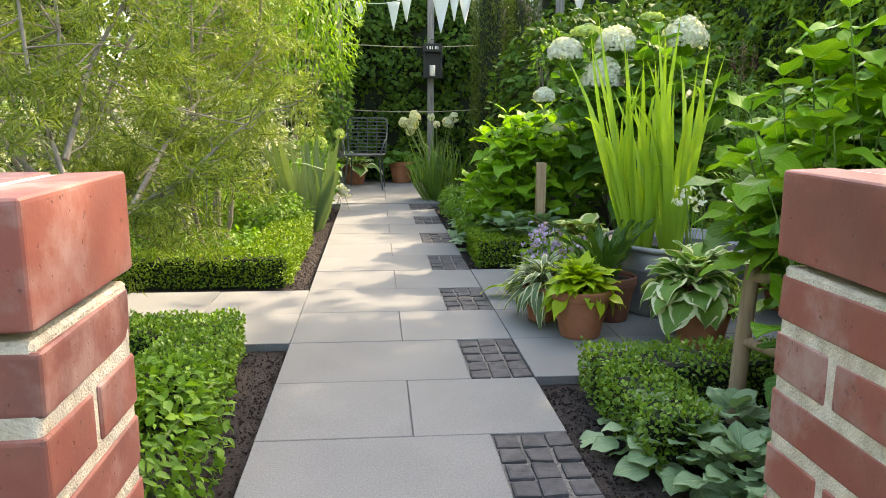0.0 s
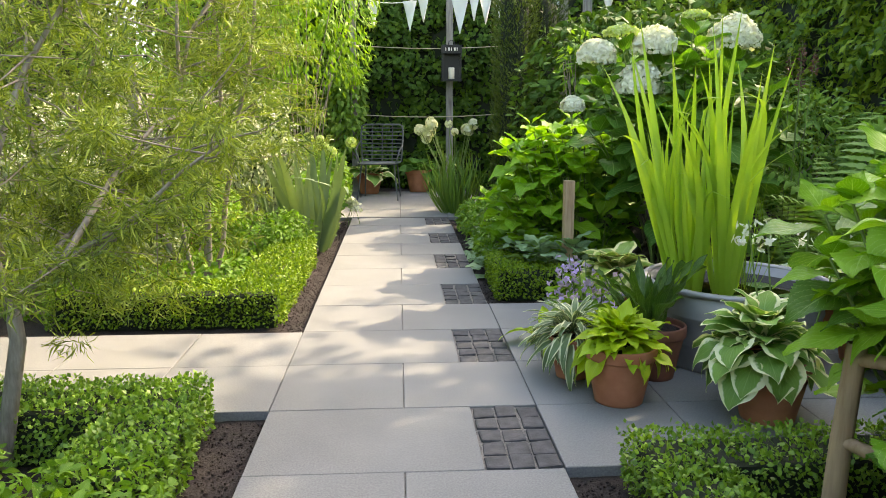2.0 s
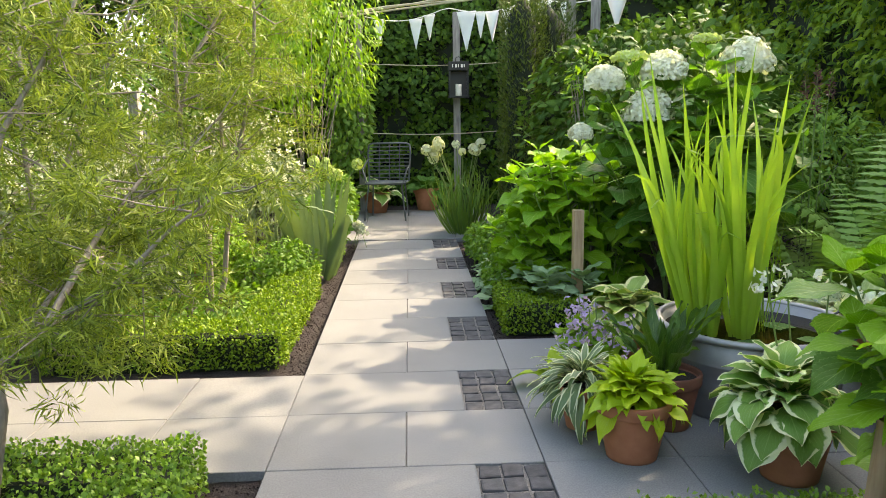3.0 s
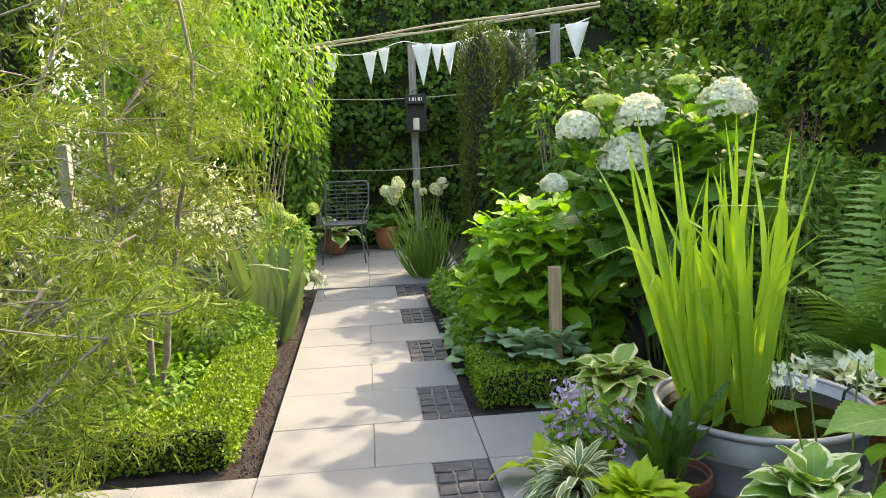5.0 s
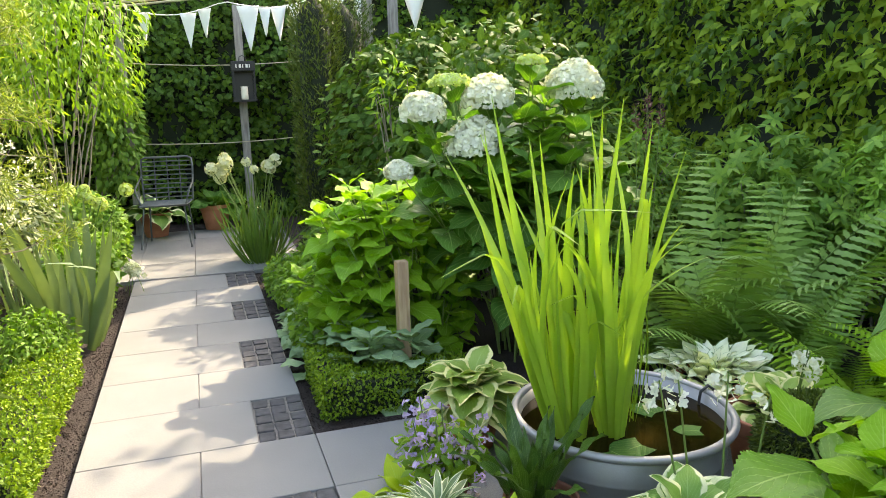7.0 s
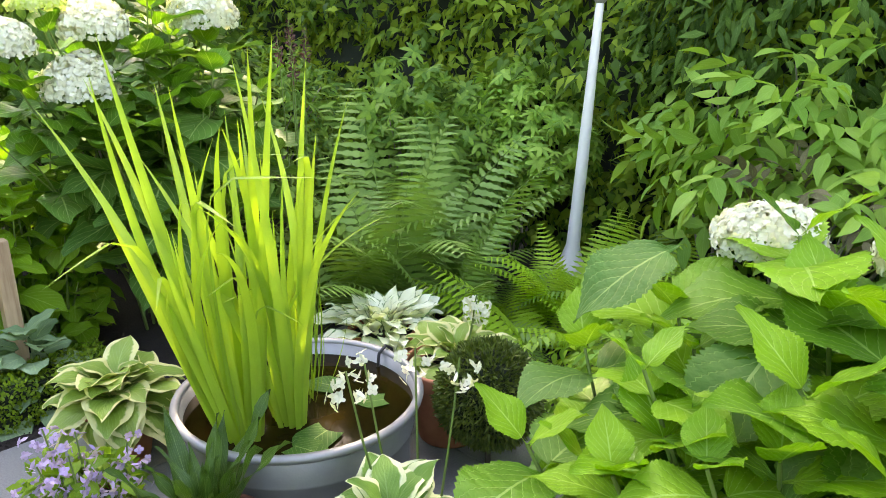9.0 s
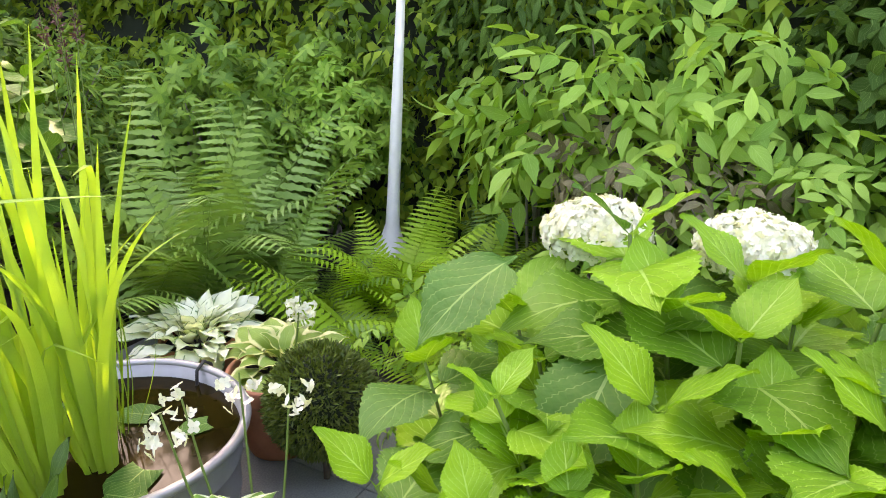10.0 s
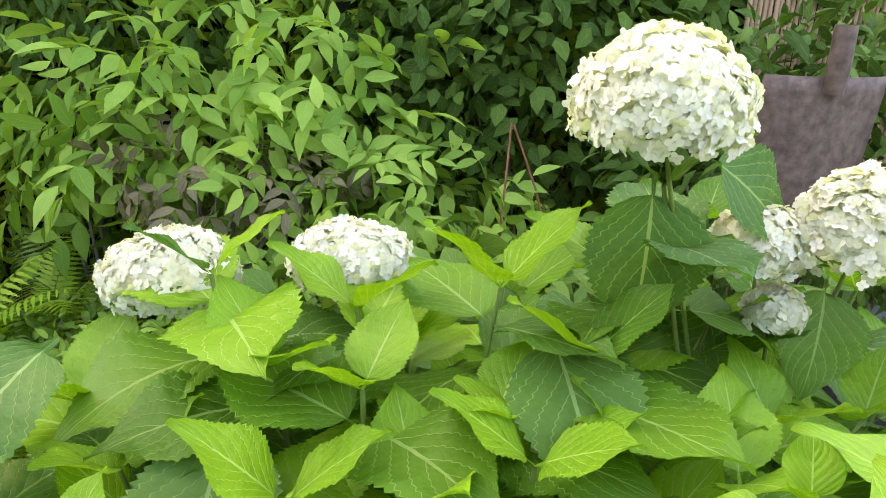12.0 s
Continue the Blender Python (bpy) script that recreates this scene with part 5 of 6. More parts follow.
# ---- sunny border on the other side of the path ----
for i, (x, y, z, rx, ry, rz, n, tm, sz, mt, lb) in enumerate((
        (-0.84, 2.35, 0.11, 0.31, 0.80, 0.24, 3000, OVALN, (0.022, 0.058), M_HERB, "light green low herb spilling to the soil strip"),
        (-1.6, 2.6, 0.12, 0.6, 0.85, 0.22, 3600, OVAL, (0.022, 0.058), M_SHRUB, "light green leafy ground cover inside the hedge"),
        (-2.6, 2.8, 0.3, 0.7, 0.9, 0.4, 3000, OVAL, (0.04, 0.07), M_SHRUB, "green leafy perennials behind the hedge"),
        (-2.3, 7.1, 0.25, 0.6, 0.6, 0.35, 2800, OVAL, (0.04, 0.07), M_GREY, "grey-green perennials around the post"),
        (-2.3, 6.1, 0.12, 0.7, 0.5, 0.22, 2600, OVAL, (0.03, 0.06), M_HERB, "light green ground cover under the trees"),
        (-1.15, 7.45, 0.14, 0.3, 0.4, 0.24, 1500, OVAL, (0.03, 0.06), M_HERB, "light green ground cover behind the hedge"),
        (-0.88, 7.35, 0.18, 0.22, 0.36, 0.26, 1700, OVAL, (0.03, 0.055), M_HERB, "light green small-leaved herb at the hedge's end"),
        (-1.35, 6.6, 0.05, 0.42, 0.7, 0.13, 1500, OVALN, (0.04, 0.08), M_HERB, "lime-green geranium leaves under the tree"),
        (-1.75, 7.6, 0.35, 0.5, 0.5, 0.40, 2800, OVAL, (0.04, 0.07), M_LIME, "sunlit yellow-green perennials behind the tree"),
        (-0.85, 9.3, 0.30, 0.32, 0.55, 0.36, 1700, OVAL, (0.06, 0.10), M_HERB, "light green perennials along the path"),
        (-0.72, 8.7, 0.14, 0.18, 0.45, 0.18, 900, OVAL, (0.04, 0.07), M_LIME, "low yellow-green herb along the path"),
        (-1.7, 9.6, 0.6, 0.8, 0.9, 0.6, 3600, LANCE, (0.06, 0.11), M_GREY, "tall grey-green perennials in the sun"),
        (-3.0, 8.6, 0.55, 0.9, 1.1, 0.6, 3000, LANCE, (0.06, 0.11), M_GREY, "grey-green perennials in the sun"),
        (-3.3, 6.4, 0.5, 0.9, 1.1, 0.6, 2800, OVAL, (0.05, 0.09), M_GREY, "grey-green bushy perennials in the border"),
        (-4.6, 8.0, 0.9, 0.9, 2.4, 1.0, 3600, OVAL, (0.06, 0.10), M_SHRUB, "green shrubs at the back of the border"),
        (-4.4, 4.6, 0.7, 0.9, 1.6, 0.8, 2800, OVAL, (0.06, 0.10), M_SHRUB, "green shrubs at the back of the border"),
        (-3.4, 11.5, 1.2, 1.1, 1.2, 1.3, 3400, OVAL, (0.07, 0.12), M_SHRUB, "leafy green shrub by the arbour"),
        (-0.95, 10.9, 0.40, 0.40, 0.6, 0.45, 2200, OVAL, (0.06, 0.10), M_SHRUB, "green perennials beside the seat"))):
    shrub("perennial_clump", (x, y, 0), (x, y, z), (rx, ry, rz), n, sz, tm, mt, lb, "perennial", 8, M_STEM, seed=30 + i, low=-0.9)


def flower_cloud(name, base, c, r, n, size, mat, label, stalks=26):
    """Many small blooms on thin stalks."""
    th = thing(name, base, label, "flowers")
    b = np.asarray(base, float)
    s, w = Soup(), Soup()
    d = rand_dirs(n)
    cl = (np.asarray(c) - b) + d * np.cbrt(rng.random((n, 1))) * np.asarray(r)
    p = np.repeat(cl, 9, 0) + rng.normal(size=(n * 9, 3)) * 0.022
    nz = unit(rng.normal(size=p.shape) + np.array([0, -0.4, 0.8]))
    s.add(FLORET, frames(np.cross(nz, rng.normal(size=p.shape)), nz, rng.uniform(*size, len(p))), p)
    tagged(part("blossom", s.mesh("blossom", mat), None, th), kind="stuff")
    stems_to(w, (0, 0, -0.03), cl[:stalks], 0.004, 0.002)
    tagged(part("stalkwork", w.mesh("stalkwork", M_STEM), None, th), kind="stuff")
    return th


flower_cloud("white_flowers", (-1.7, 9.3, 0), (-1.7, 9.2, 1.15), (0.75, 0.8, 0.45), 170, (0.010, 0.018), M_PETAL, "haze of small white flowers in the sunny border")
flower_cloud("white_flowers", (-3.0, 8.4, 0), (-3.0, 8.2, 1.1), (0.8, 0.9, 0.45), 200, (0.010, 0.018), M_PETAL, "haze of small white flowers in the sunny border")
flower_cloud("white_flowers", (-3.2, 6.2, 0), (-3.2, 6.0, 0.95), (0.7, 0.9, 0.4), 150, (0.010, 0.018), M_PETAL, "haze of small white flowers in the sunny border")
flower_cloud("white_peony", (-0.45, 9.55, 0), (-0.42, 9.5, 0.24), (0.05, 0.05, 0.04), 14, (0.025, 0.04), M_PETAL, "drooping white peony bloom over the path", 4)

# climber on the arbour
shrub("climbing_shrub", (-1.25, 11.6, 0), (-1.15, 11.4, 2.55), (0.95, 0.95, 1.55), 4600, (0.07, 0.13), LANCE, M_LIME, "sunlit yellow-green climber with hanging leaves", "climber", 14, M_BARK, seed=61, droop=1.1, lump=0.55, shell=0.75)
shrub("climbing_shrub", (-2.6, 12.6, 0), (-2.5, 12.6, 2.4), (1.2, 1.0, 1.8), 4200, (0.08, 0.13), OVAL, M_LIME, "sunlit yellow-green climber with hanging leaves", "climber", 14, M_BARK, seed=62, droop=1.0, lump=0.4)
shrub("climbing_shrub", (-1.1, 12.9, 0), (-0.75, 12.9, 1.2), (0.35, 0.4, 1.0), 1300, (0.08, 0.13), OVAL, M_SHRUB, "green climber hanging round a post", "climber", 8, M_BARK, seed=63, droop=1.0, lump=0.4)
# the three trees at x 7.6 are unseen, added to dapple the sun
for i, (x, y, h) in enumerate(((-4.5, 16.5, 7.5), (-0.5, 17.5, 8.0), (3.6, 17.5, 6.5), (7.6, 7.0, 9.4), (7.6, 8.1, 9.7), (7.6, 4.4, 9.0), (-8.2, 10.0, 7.0))):
    th = thing("broadleaf_tree", (x, y, 0), "tall dark broadleaf tree beyond the garden hedge", "tree", "trees beyond the hedge")
    s = Soup()
    for j in range(9):
        a = 2 * math.pi * j / 9
        # the added ones are thin below and dense on top, to shade the path
        crown_leaves(s, (math.cos(a) * 1.2 * (j % 3), math.sin(a) * 1.2 * (j % 3), h * (0.42 + 0.06 * j)), (1.5, 1.5, 1.1), 700 if x < 5 else (120 if j < 4 else 640), (0.14, 0.24), BOXLEAF, seed=70 + i * 9 + j, low=-1)
    part("crown", s.mesh("crown", M_DARKTREE), None, th)
    w = Soup().tube([(0, 0, -0.1), (0.05, 0, h * 0.4), (0, 0.1, h * 0.8)], [0.17, 0.13, 0.05], 9)
    stems_to(w, (0, 0, h * 0.35), [(1.4 * math.cos(q), 1.4 * math.sin(q), h * 0.7) for q in range(6)], 0.06, 0.02)
    part("trunk", w.mesh("trunk", M_DARKBARK), None, th)

# ---- seat, lantern and bunting at the path's end ----
def square_post(name, at, sx, h, mat, label, category="post"):
    return tagged(part(name, box_bm(-sx / 2, sx / 2, -sx / 2, sx / 2, -0.08, h, 0.006, 2), mat, None, at=at), label, category)


square_post("timber_post", (0.98, 13.35, 0), 0.11, 3.15, M_POST, "grey weathered timber post carrying a lantern")
square_post("timber_post", (-0.58, 12.95, 0), 0.10, 3.0, M_POST, "grey weathered timber post wrapped in climber")
square_post("timber_post", (2.75, 11.3, 0), 0.11, 3.1, M_POST, "grey weathered timber post beside the shrubs")
square_post("timber_post", (2.35, 11.0, 0), 0.11, 3.0, M_POST, "grey weathered timber post beside the shrubs")
square_post("wooden_stake", (1.40, 6.25, 0), 0.075, 0.80, M_STAKE, "pale sawn wooden stake in the bed", "stake")
square_post("timber_post", (-2.35, 8.05, 0), 0.09, 1.75, M_POST, "grey weathered post among the perennials")
for z, sg in ((2.98, 0.0), (3.01, 0.03), (3.04, -0.02)):
    q = np.linspace(0, 1, 12)[:, None]
    c = Soup().tube((1 - q) * np.array([-0.9, 12.6, z]) + q * np.array([3.3, 11.1, z + 0.30]) + np.array([0, 0, 1]) * (sg * np.sin(q * 9)), np.full(12, 0.014), 6)
    tagged(part("cane_pole", c.mesh("cane_pole", M_ROPE)), "bleached horizontal cane pole tied between the posts", "pole", "cane poles")
for z in (2.35, 1.25):
    q = np.linspace(0, 1, 10)[:, None]
    tagged(part("trellis_wire", Soup().tube((1 - q) * np.array([-0.6, 13.2, z]) + q * np.array([2.0, 13.3, z + 0.02]) - np.array([0, 0, 0.05]) * np.sin(q * np.pi), np.full(10, 0.007), 5).mesh("trellis_wire", M_ROPE)), "thin pale wire stretched in front of the ivy", "wire", "trellis wires")

bunting = thing("bunting", (-0.45, 12.65, 2.98), "string of off-white triangular cotton bunting flags", "bunting")
q = np.linspace(0, 1, 30)
line = np.stack([3.65 * q, -1.45 * q, 0.02 + 0.16 * q - 0.12 * np.abs(np.sin(q * np.pi * 3.0))], 1)
part("string", Soup().tube(line, np.full(30, 0.007), 5).mesh("string", M_CLOTH), None, bunting, "white string")
for u, w, h in ((0.06, 0.19, 0.36), (0.21, 0.22, 0.44), (0.265, 0.18, 0.36), (0.41, 0.30, 0.56), (0.465, 0.16, 0.36), (0.51, 0.20, 0.42), (0.56, 0.17, 0.40), (0.70, 0.22, 0.42), (0.78, 0.20, 0.4), (0.955, 0.30, 0.50)):
    p0 = np.array([np.interp(u, q, line[:, i]) for i in range(3)])
    d = np.array([0.93, -0.36, 0.03])
    s = Soup()
    rows = np.linspace(0, 1, 7)
    c3 = np.linspace(-1, 1, 5)
    vv = np.array([[p0 + d * c * w / 2 * (1 - r * 0.97) + np.array([0, 0.03 * math.sin(3 * r + 2 * c + u * 30), -h * r]) for c in c3] for r in rows])
    t = grid_t(vv[..., 0], rows, vv[..., 1], vv[..., 2])
    me = s.raw(*t).mesh("flag", M_CLOTH)
    part("flag", me, None, bunting).modifiers.new("thickness", "SOLIDIFY").thickness = 0.003

lan = thing("lantern", (1.0, 13.18, 1.79), "black metal wall lantern with a white pillar candle", "lantern")
part("base", box_bm(-0.17, 0.17, -0.10, 0.10, 0.0, 0.03, 0.004), M_METAL, lan)
for x in (-0.145, 0.145):
    for y in (-0.085, 0.085):
        part("frame_bar", box_bm(x - 0.014, x + 0.014, y - 0.012, y + 0.012, 0.03, 0.43, 0.003), M_METAL, lan)
panel = part("top", box_bm(-0.165, 0.165, -0.10, 0.10, 0.43, 0.57, 0.01, 2), M_METAL, lan, "black number panel")
part("back_panel", box_bm(-0.13, 0.13, 0.075, 0.083, 0.03, 0.43), M_METAL, lan)
part("candle", lathe([(0.001, 0.03), (0.048, 0.03), (0.05, 0.04), (0.05, 0.21), (0.045, 0.216), (0.001, 0.21)], 20).mesh("candle", M_CANDLE), None, lan, "ivory pillar candle")
for i in range(5):
    part("mark", box_bm(-0.105 + 0.046 * i, -0.105 + 0.046 * i + (0.014 if i % 2 == 0 else 0.03), -0.104, -0.100, 0.475, 0.525), M_WHITE, panel, "white lettering bar")
part("handle", Soup().tube([(-0.05, 0, 0.57), (-0.04, 0, 0.63), (0, 0, 0.65), (0.04, 0, 0.63), (0.05, 0, 0.57)], np.full(5, 0.006), 6).mesh("handle", M_METAL), None, lan)


def wire_chair(at, turn, label):
    th = thing("wire_chair", at, label, "chair", "wire chairs")
    th.rotation_euler, th.scale = (0, 0, radians(turn)), (1.2, 1.2, 1.2)
    rod = lambda pts, r=0.006: Soup().tube(pts, np.full(len(pts), r * 1.2), 6).mesh("rod", M_WIRE)
    for sx in (-1, 1):
        part("leg", rod([(sx * 0.20, -0.18, 0.45), (sx * 0.25, -0.25, 0.0)], 0.009), None, th)
        part("leg", rod([(sx * 0.20, 0.18, 0.45), (sx * 0.23, 0.26, 0.0)], 0.009), None, th)
        part("armrest", rod([(sx * 0.22, -0.2, 0.45), (sx * 0.27, -0.2, 0.62), (sx * 0.28, 0.05, 0.66), (sx * 0.27, 0.24, 0.72)], 0.008), None, th)
    back = part("back_frame", rod([(-0.25, 0.2, 0.45), (-0.27, 0.27, 0.80), (-0.26, 0.29, 0.90), (-0.22, 0.30, 0.92), (0.22, 0.30, 0.92), (0.26, 0.29, 0.90), (0.27, 0.27, 0.80), (0.25, 0.2, 0.45)], 0.010), None, th)
    for i in range(9):
        z = 0.49 + 0.048 * i
        part("back_rod", rod([(-0.26, 0.2 + 0.20 * (z - 0.45), z), (0, 0.24 + 0.20 * (z - 0.45), z), (0.26, 0.2 + 0.20 * (z - 0.45), z)]), None, back)
    for i in range(3):
        part("back_rod", rod([(-0.13 + 0.13 * i, 0.22, 0.45), (-0.13 + 0.13 * i, 0.32, 0.92)]), None, back)
    seat = part("seat_frame", rod([(-0.24, -0.22, 0.45), (0.24, -0.22, 0.45), (0.24, 0.2, 0.45), (-0.24, 0.2, 0.45), (-0.24, -0.22, 0.45)], 0.010), None, th)
    for i in range(10):
        part("seat_rod", rod([(-0.24, -0.19 + 0.042 * i, 0.452), (0.24, -0.19 + 0.042 * i, 0.452)]), None, seat)


wire_chair((-0.16, 12.0, 0.0), -6, "black wire garden chair on the terrace")
pot((-0.35, 12.75, 0), 0.22, 0.34, M_TERRA, "terracotta pot behind the chair")
rosette("hosta", (-0.35, 12.75, 0.31), 24, 0.38, HO, M_HOSTAW, "white-edged hosta in a pot behind the chair", "hosta", rise=(0.0, 1.2), seed=81, foot=0.1)
pot((0.45, 13.0, 0), 0.22, 0.36, M_TERRA, "terracotta pot under the ivy")
rosette("hosta", (0.45, 13.0, 0.33), 20, 0.36, HO, M_HYDOLD, "dark green hosta in a pot under the ivy", "hosta", rise=(0.0, 1.2), seed=82, foot=0.1)

# agapanthus
def agapanthus(at, n, h, seed, label, heads=9, mat=None, lean=(-0.15, 0)):
    th = blade_plant("agapanthus", at, n, 0.95, 0.014, M_STRAP, label, "agapanthus", (0.18, 0.18), [(0.8, 0), (1.3, 0), (1.9, 0), (0.4, 0)], 0.85, seed, "agapanthus clumps")
    g = np.random.default_rng(seed)
    for i in range(heads):
        tip = np.array([g.uniform(-0.38, 0.38) + lean[0], g.uniform(-0.25, 0.25) + lean[1], h * g.uniform(0.84, 1.06)])
        stalk = part("flower_stalk", Soup().tube([(tip[0] * 0.15, tip[1] * 0.15, 0.0), tip * np.array([0.5, 0.5, 0.6]), tip], [0.007, 0.006, 0.005], 6).mesh("flower_stalk", M_STEM), None, th, "pale green flower stalk")
        s = Soup()
        d = rand_dirs(34, 0.25)
        op = 0.072 if i % 3 else 0.050
        s.add(LANCE, frames(d, rng.normal(size=d.shape), np.full(len(d), op)), tip + d * 0.015)
        s.add(FLORET, frames(np.cross(d, rng.normal(size=d.shape)), d, np.full(len(d), op * 0.38)), tip + d * op * 0.95)
        part("flower_head", s.mesh("flower_head", mat or M_AGAP), None, stalk, "round cream flower head")
    return th


agapanthus((0.86, 10.45, 0), 150, 1.12, 91, "agapanthus with cream flowers on tall stalks beside the path", 12)
agapanthus((-0.95, 10.2, 0), 34, 0.95, 92, "agapanthus with green buds in the sunny border", 8, M_PETALG, (0.1, 0))
rosette("hosta", (-0.95, 9.75, 0.15), 26, 0.34, HO, M_HOSTAY, "pale hosta in the sunny border", "hosta", rise=(0.2, 1.2), seed=93, foot=0.1, lift=0.2)

# ---- white pole, fence, shovel ----
pole = thing("white_pole", (4.76, 5.25, 0), "slender white painted garden pole with flared foot and knob", "pole")
pole.rotation_euler = (radians(2.0), radians(2.6), 0)
part("shaft", lathe([(0.0, 0.0), (0.15, 0.0), (0.14, 0.04), (0.085, 0.12), (0.050, 0.24), (0.044, 0.5), (0.041, 0.9), (0.033, 1.4), (0.028, 1.86), (0.024, 1.9), (0.0, 1.9)], 24).mesh("shaft", M_WHITE), None, pole)
part("knob", lathe([(0.001, 1.89), (0.03, 1.90), (0.055, 1.93), (0.066, 1.975), (0.05, 2.02), (0.02, 2.04), (0.001, 2.045)], 20).mesh("knob", M_POST), None, pole, "rough grey knob")

fence = thing("hurdle_fence", (1.50, 2.86, 0), "low rustic fence of peeled hazel poles", "fence")
rod = lambda pts, r: Soup().tube(pts, r, 9).mesh("pole", M_RUSTIC)
part("post", rod([(-0.02, 0, -0.05), (-0.01, 0.0, 0.3), (0.01, 0.0, 0.62)], [0.036, 0.033, 0.030]), None, fence)
part("post", rod([(0.55, -1.1, -0.05), (0.56, -1.1, 0.3), (0.57, -1.1, 0.74)], [0.036, 0.033, 0.030]), None, fence)
part("rail", rod([(-0.02, 0.01, 0.31), (0.25, -0.5, 0.28), (0.56, -1.1, 0.26)], [0.021, 0.024, 0.022]), None, fence)
part("rail", rod([(0.0, 0.01, 0.57), (0.28, -0.5, 0.65), (0.57, -1.1, 0.63)], [0.021, 0.024, 0.022]), None, fence)
part("brace", rod([(0.04, -0.1, 0.02), (0.2, -0.4, 0.35), (0.36, -0.7, 0.66)], [0.018, 0.018, 0.016]), None, fence)
part("brace", rod([(0.42, -0.8, 0.02), (0.3, -0.55, 0.35), (0.18, -0.3, 0.66)], [0.018, 0.018, 0.016]), None, fence)

shovel = thing("shovel", (3.2, 1.18, 0), "rust-stained steel shovel blade fixed on a wooden post", "shovel")
s = Soup()
rows, cols = np.linspace(0, 1, 10), np.linspace(-1, 1, 9)
hw = 0.215 * (1 - 0.22 * rows) * np.where(rows < 0.85, 1.0, 1 - 0.5 * ((rows - 0.85) / 0.15) ** 2) * np.where(rows < 0.04, 0.94, 1)
yy = hw[:, None] * cols[None]
xx = 0.05 * cols[None] ** 2 + 0 * yy
zz = 1.60 - 0.46 * rows[:, None] + 0.0 * yy
t = grid_t(xx, rows, yy, zz)
part("blade", s.raw(*t).mesh("blade", M_STEEL), None, shovel).modifiers.new("thickness", "SOLIDIFY").thickness = 0.004
part("socket", Soup().tube([(-0.012, 0, 1.55), (-0.012, 0, 1.62), (-0.008, 0, 1.76)], [0.030, 0.036, 0.034], 14).mesh("socket", M_STEEL), None, shovel, "tubular steel socket")
part("post", box_bm(0.07, 0.13, -0.03, 0.03, -0.05, 1.45, 0.005), M_STAKE, shovel, "pale wooden post")
screen = thing("reed_screen", (5.0, -0.2, 0), "brown reed screen behind the shrubs", "screen")
for i in range(60):
    part("reed", Soup().tube([(rng.normal() * 0.006, -0.9 + 0.03 * i, 0), (rng.normal() * 0.008, -0.9 + 0.03 * i, 2.4)], [0.014, 0.013], 5).mesh("reed", M_RUSTIC), None, screen)

sticks = thing("forked_stick", (3.92, 2.0, 0), "two thin brown sticks leaning together among leaves", "stick")
part("stick", Soup().tube([(0.0, 0.15, -0.03), (0.0, 0.10, 1.0), (-0.02, 0.09, 1.30)], [0.006, 0.005, 0.0045], 7).mesh("stick", M_REDWOOD), None, sticks)
part("stick", Soup().tube([(0.02, -0.34, -0.03), (0.02, -0.04, 1.0), (-0.02, 0.08, 1.29)], [0.006, 0.005, 0.0045], 7).mesh("stick", M_REDWOOD), None, sticks)

# ---- purple bellflowers and hosta flower stalks ----
def flower_spikes(name, base, tips, mat, label, n=16, r=0.045, size=0.018):
    th = thing(name, base, label, "flowers")
    for t in tips:
        t = np.array(t, float) - np.array(base)
        stalk = part("stalk", Soup().tube([(t[0] * 0.4, t[1] * 0.4, -0.02), t * np.array([0.8, 0.8, 0.6]), t], [0.005, 0.004, 0.003], 5).mesh("stalk", M_STEM), None, th, "green flower stalk")
        s = Soup()
        d = rand_dirs(n, -0.2)
        p = t + d * r * np.array([1, 1, 0.3]) - np.stack([0 * d[:, 0], 0 * d[:, 0], rng.random(n) * r * 3.0], 1)
        s.add(LANCE, frames(unit(d - np.array([0, 0, 0.7])), rng.normal(size=d.shape), np.full(n, size * 2.2)), p)
        s.add(FLORET, frames(np.cross(d, rng.normal(size=d.shape)), unit(d - np.array([0, 0, 0.8])), np.full(n, size)), p + unit(d - np.array([0, 0, 0.7])) * size * 1.8)
        tagged(part("flower_spike", s.mesh("flower_spike", mat), None, stalk), kind="stuff")
    return th


flower_spikes("bellflower", (1.22, 4.80, 0), [(1.02, 4.72, 0.45), (1.10, 4.66, 0.48), (1.16, 4.76, 0.50), (1.08, 4.82, 0.52), (1.22, 4.62, 0.40), (1.30, 4.7, 0.42), (1.04, 4.64, 0.38), (1.2, 4.55, 0.36)], M_LILAC, "lilac bellflowers between the pots", 20, 0.05, 0.017)
pot((1.18, 4.78, 0), 0.13, 0.2, M_DARKPOT, "small dark pot of bellflowers")
shrub("bellflower_leaves", (1.18, 4.78, 0.18), (1.16, 4.76, 0.27), (0.16, 0.18, 0.12), 260, (0.05, 0.09), OVAL, M_LIME, "yellow-green bellflower leaves in a pot", "leaves", 6, M_STEM, seed=95)
flower_spikes("hosta_flower", (1.80, 3.76, 0.26), [(1.66, 3.92, 0.84), (1.78, 3.98, 0.80), (1.94, 3.92, 0.82), (2.02, 3.80, 0.80)], M_PETAL, "white bell-shaped hosta flowers on tall stalks", 9, 0.03, 0.02)
flower_spikes("hosta_flower", (2.70, 4.45, 0.33), [(2.73, 4.36, 0.66), (2.78, 4.40, 0.62)], M_PETAL, "pale lilac-white hosta flowers on stalks", 22, 0.035, 0.017)

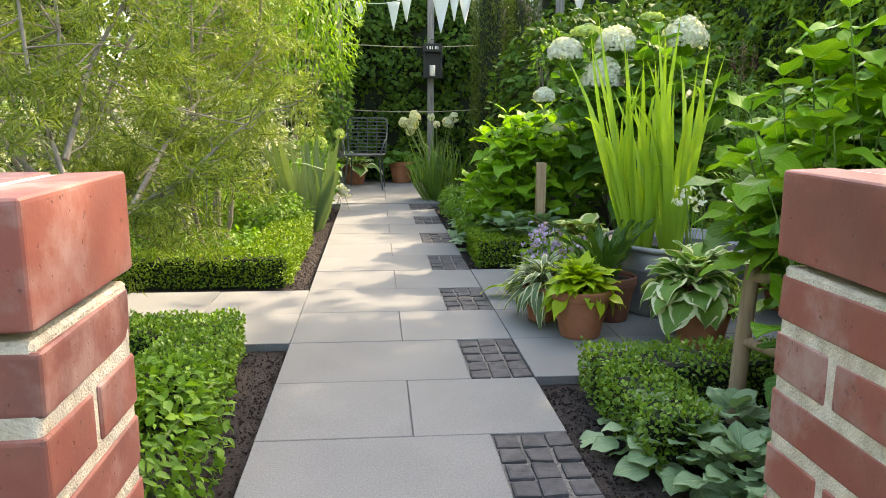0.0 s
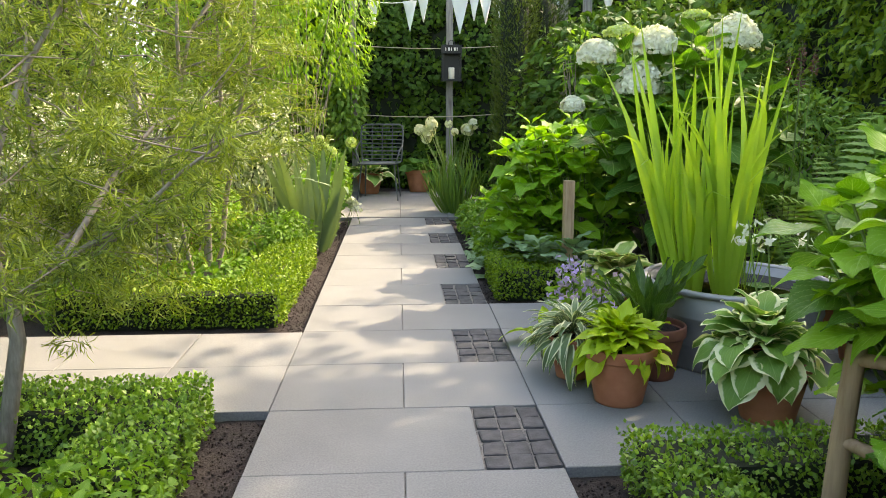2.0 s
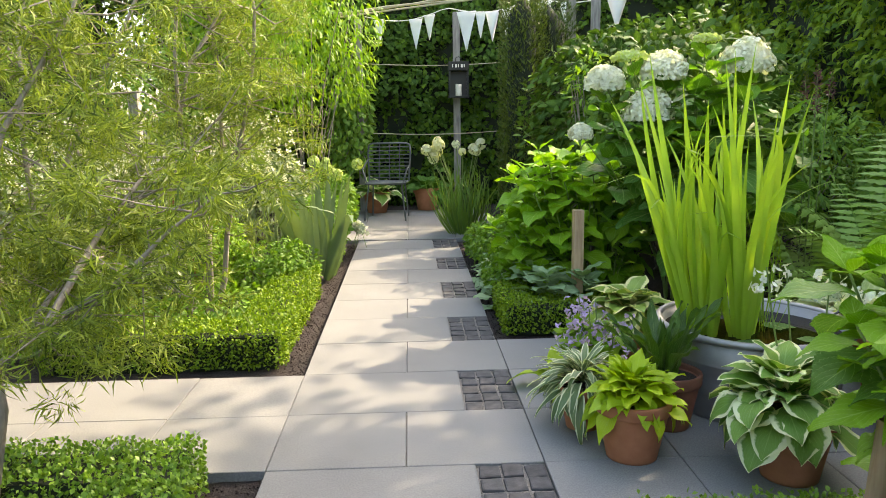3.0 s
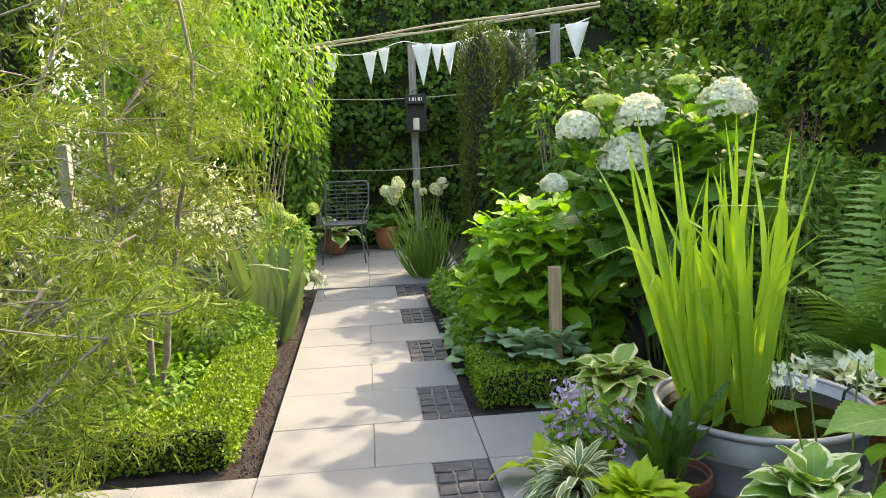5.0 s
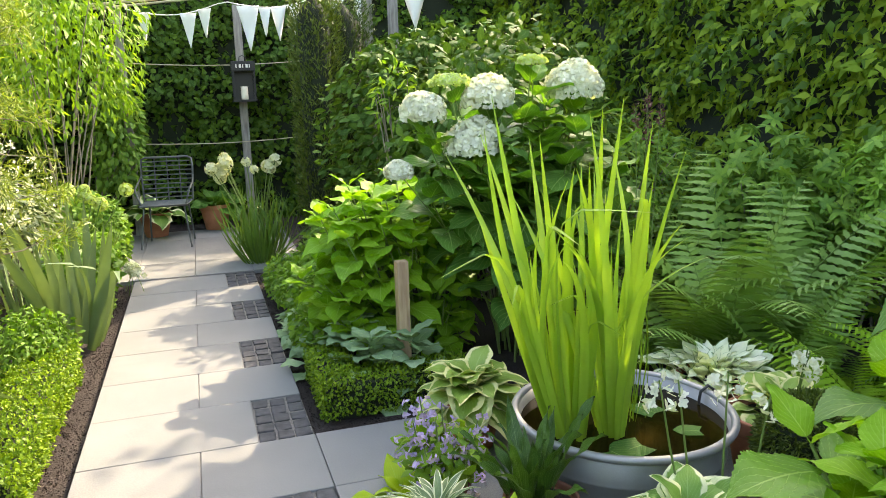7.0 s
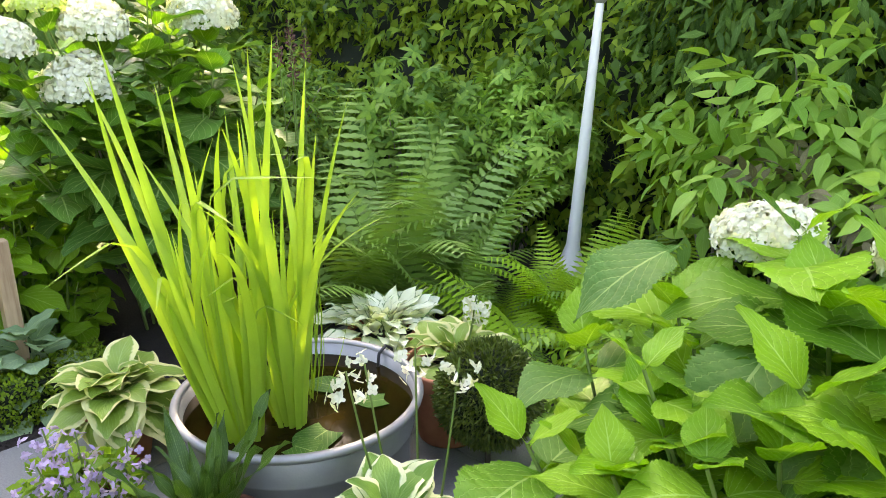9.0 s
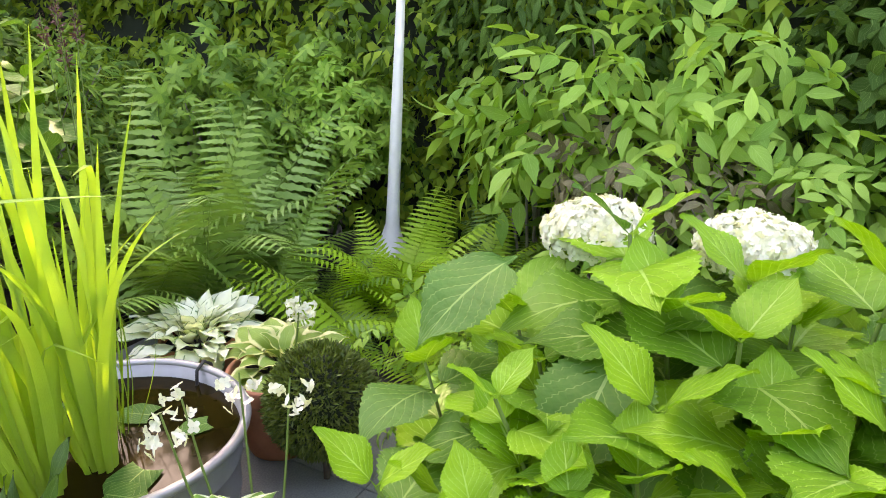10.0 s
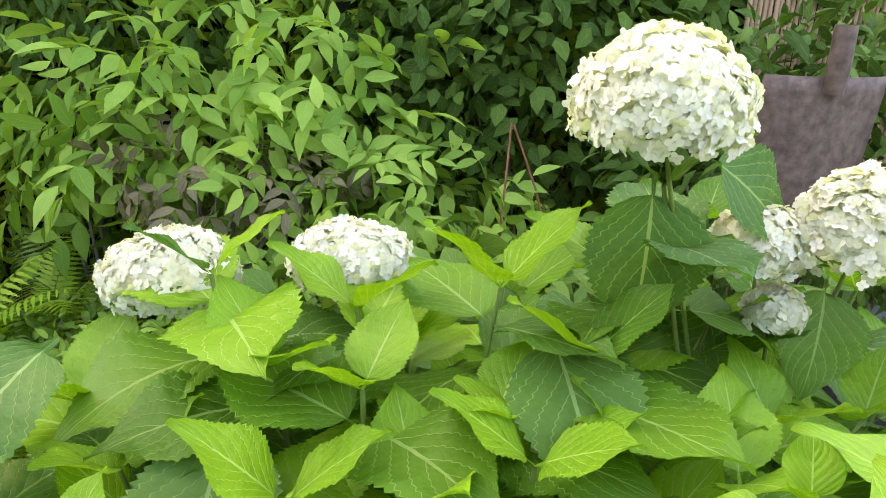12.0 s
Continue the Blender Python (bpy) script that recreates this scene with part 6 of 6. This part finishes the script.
plume = thing("astilbe", (2.98, 6.02, 0), "dull red astilbe plumes above the ferns", "astilbe")
for x, y, z in ((0.0, 0.0, 1.80), (-0.07, 0.02, 1.72), (0.08, -0.03, 1.74), (-0.02, -0.05, 1.64)):
    s = Soup().tube([(x * 0.3, y * 0.3, -0.03), (x * 0.7, y * 0.7, z * 0.6), (x, y, z)], [0.005, 0.004, 0.002], 5)
    stalk = part("flower_stalk", s.mesh("flower_stalk", M_STEM), None, plume)
    s, d = Soup(), rand_dirs(90, 0.5)
    u = rng.random(90)
    s.add(LANCE, frames(d, rng.normal(size=d.shape), 0.030 * (1.3 - u)), np.array([x, y, z - 0.16]) + np.stack([0 * u, 0 * u, 0.17 * u], 1) + d * 0.012)
    part("plume", s.mesh("plume", M_PLUME), None, stalk, "dull red flower plume")

prop = thing("plant_support", (-2.06, 8.0, 0), "red-brown wooden plant support among the flowers", "plant support")
part("board", box_bm(-0.05, 0.05, -0.012, 0.012, -0.05, 0.86, 0.003), M_REDWOOD, prop, at=pose(-0.10, 0, 0, 0, 9, 0))
part("board", box_bm(-0.05, 0.05, -0.012, 0.012, -0.05, 0.82, 0.003), M_REDWOOD, prop, at=pose(0.14, 0.03, 0, 0, -9, 0))
part("crossbar", box_bm(-0.16, 0.18, -0.03, -0.014, 0.55, 0.66, 0.003), M_REDWOOD, prop)

# ---- crumbs of soil on the open strips ----
cube = np.array([(x, y, z) for x in (-1, 1) for y in (-1, 1) for z in (-1, 1)], float)
cube *= np.array([[1, 0.8, 0.7], [0.7, 1, 0.8], [0.9, 0.7, 1], [0.8, 0.9, 0.7], [1, 0.9, 0.6], [0.7, 0.8, 1], [1, 1, 0.8], [0.8, 0.7, 0.9]])
lump_t = (cube, np.array([[0, 1, 3, 2], [4, 6, 7, 5], [0, 4, 5, 1], [2, 3, 7, 6], [0, 2, 6, 4], [1, 5, 7, 3]]), np.zeros((8, 2)))
s = Soup()
for x0, x1, y0, y1, n in ((-0.68, -0.47, 0.5, 3.9, 1100), (-0.62, -0.47, 5.15, 9.8, 1100), (0.75, 0.93, 1.0, 3.3, 900), (0.75, 0.83, 5.75, 9.8, 500), (0.75, 1.9, 5.74, 5.9, 400)):
    p = np.stack([rng.uniform(x0, x1, n), rng.uniform(y0, y1, n), np.full(n, -0.040)], 1)
    s.add(lump_t, frames(rng.normal(size=(n, 3)), rng.normal(size=(n, 3)), rng.uniform(0.0015, 0.005, n)), p)
tagged(part("soil_crumbs", s.mesh("soil_crumbs", M_SOIL)), "loose dark crumbs of soil beside the paving", "soil", kind="stuff")

rosette("hellebore", (1.02, 4.86, 0.0), 12, 0.30, HW, M_HOSTAL, "yellow-green hellebore leaves beside the bellflowers", "hellebore", rise=(0.5, 1.3), seed=96, foot=0.05)

# ---- young shoots and broad leaves on the path side of the large hydrangea ----
leafy_stems(near, (1.90, 2.50, 0), [(1.74, 2.52, 1.19), (1.84, 2.40, 1.25), (1.80, 2.16, 1.20), (1.62, 2.70, 1.12)], 0.24, HL, M_HYDLIME, M_HYDLIME, M_HYD, 3, 0.05)
for at, d, nz, L in (((1.86, 2.80, 1.24), (-1.0, 0.12, -0.42), (-0.45, 0.0, 1.0), 0.28), ((1.90, 3.05, 1.36), (-0.9, 0.45, -0.30), (-0.40, 0.1, 1.0), 0.26), ((1.95, 2.30, 1.34), (-1.0, -0.15, -0.38), (-0.42, 0.0, 1.0), 0.27)):
    part("leaf", leaf_mesh(HL, 0, M_HYDOLD), None, near, "broad blue-green leaf", at=m4(frames(np.array([d]), np.array([nz]), [L])[0], Vector(at) - Vector((1.90, 2.50, 0))))
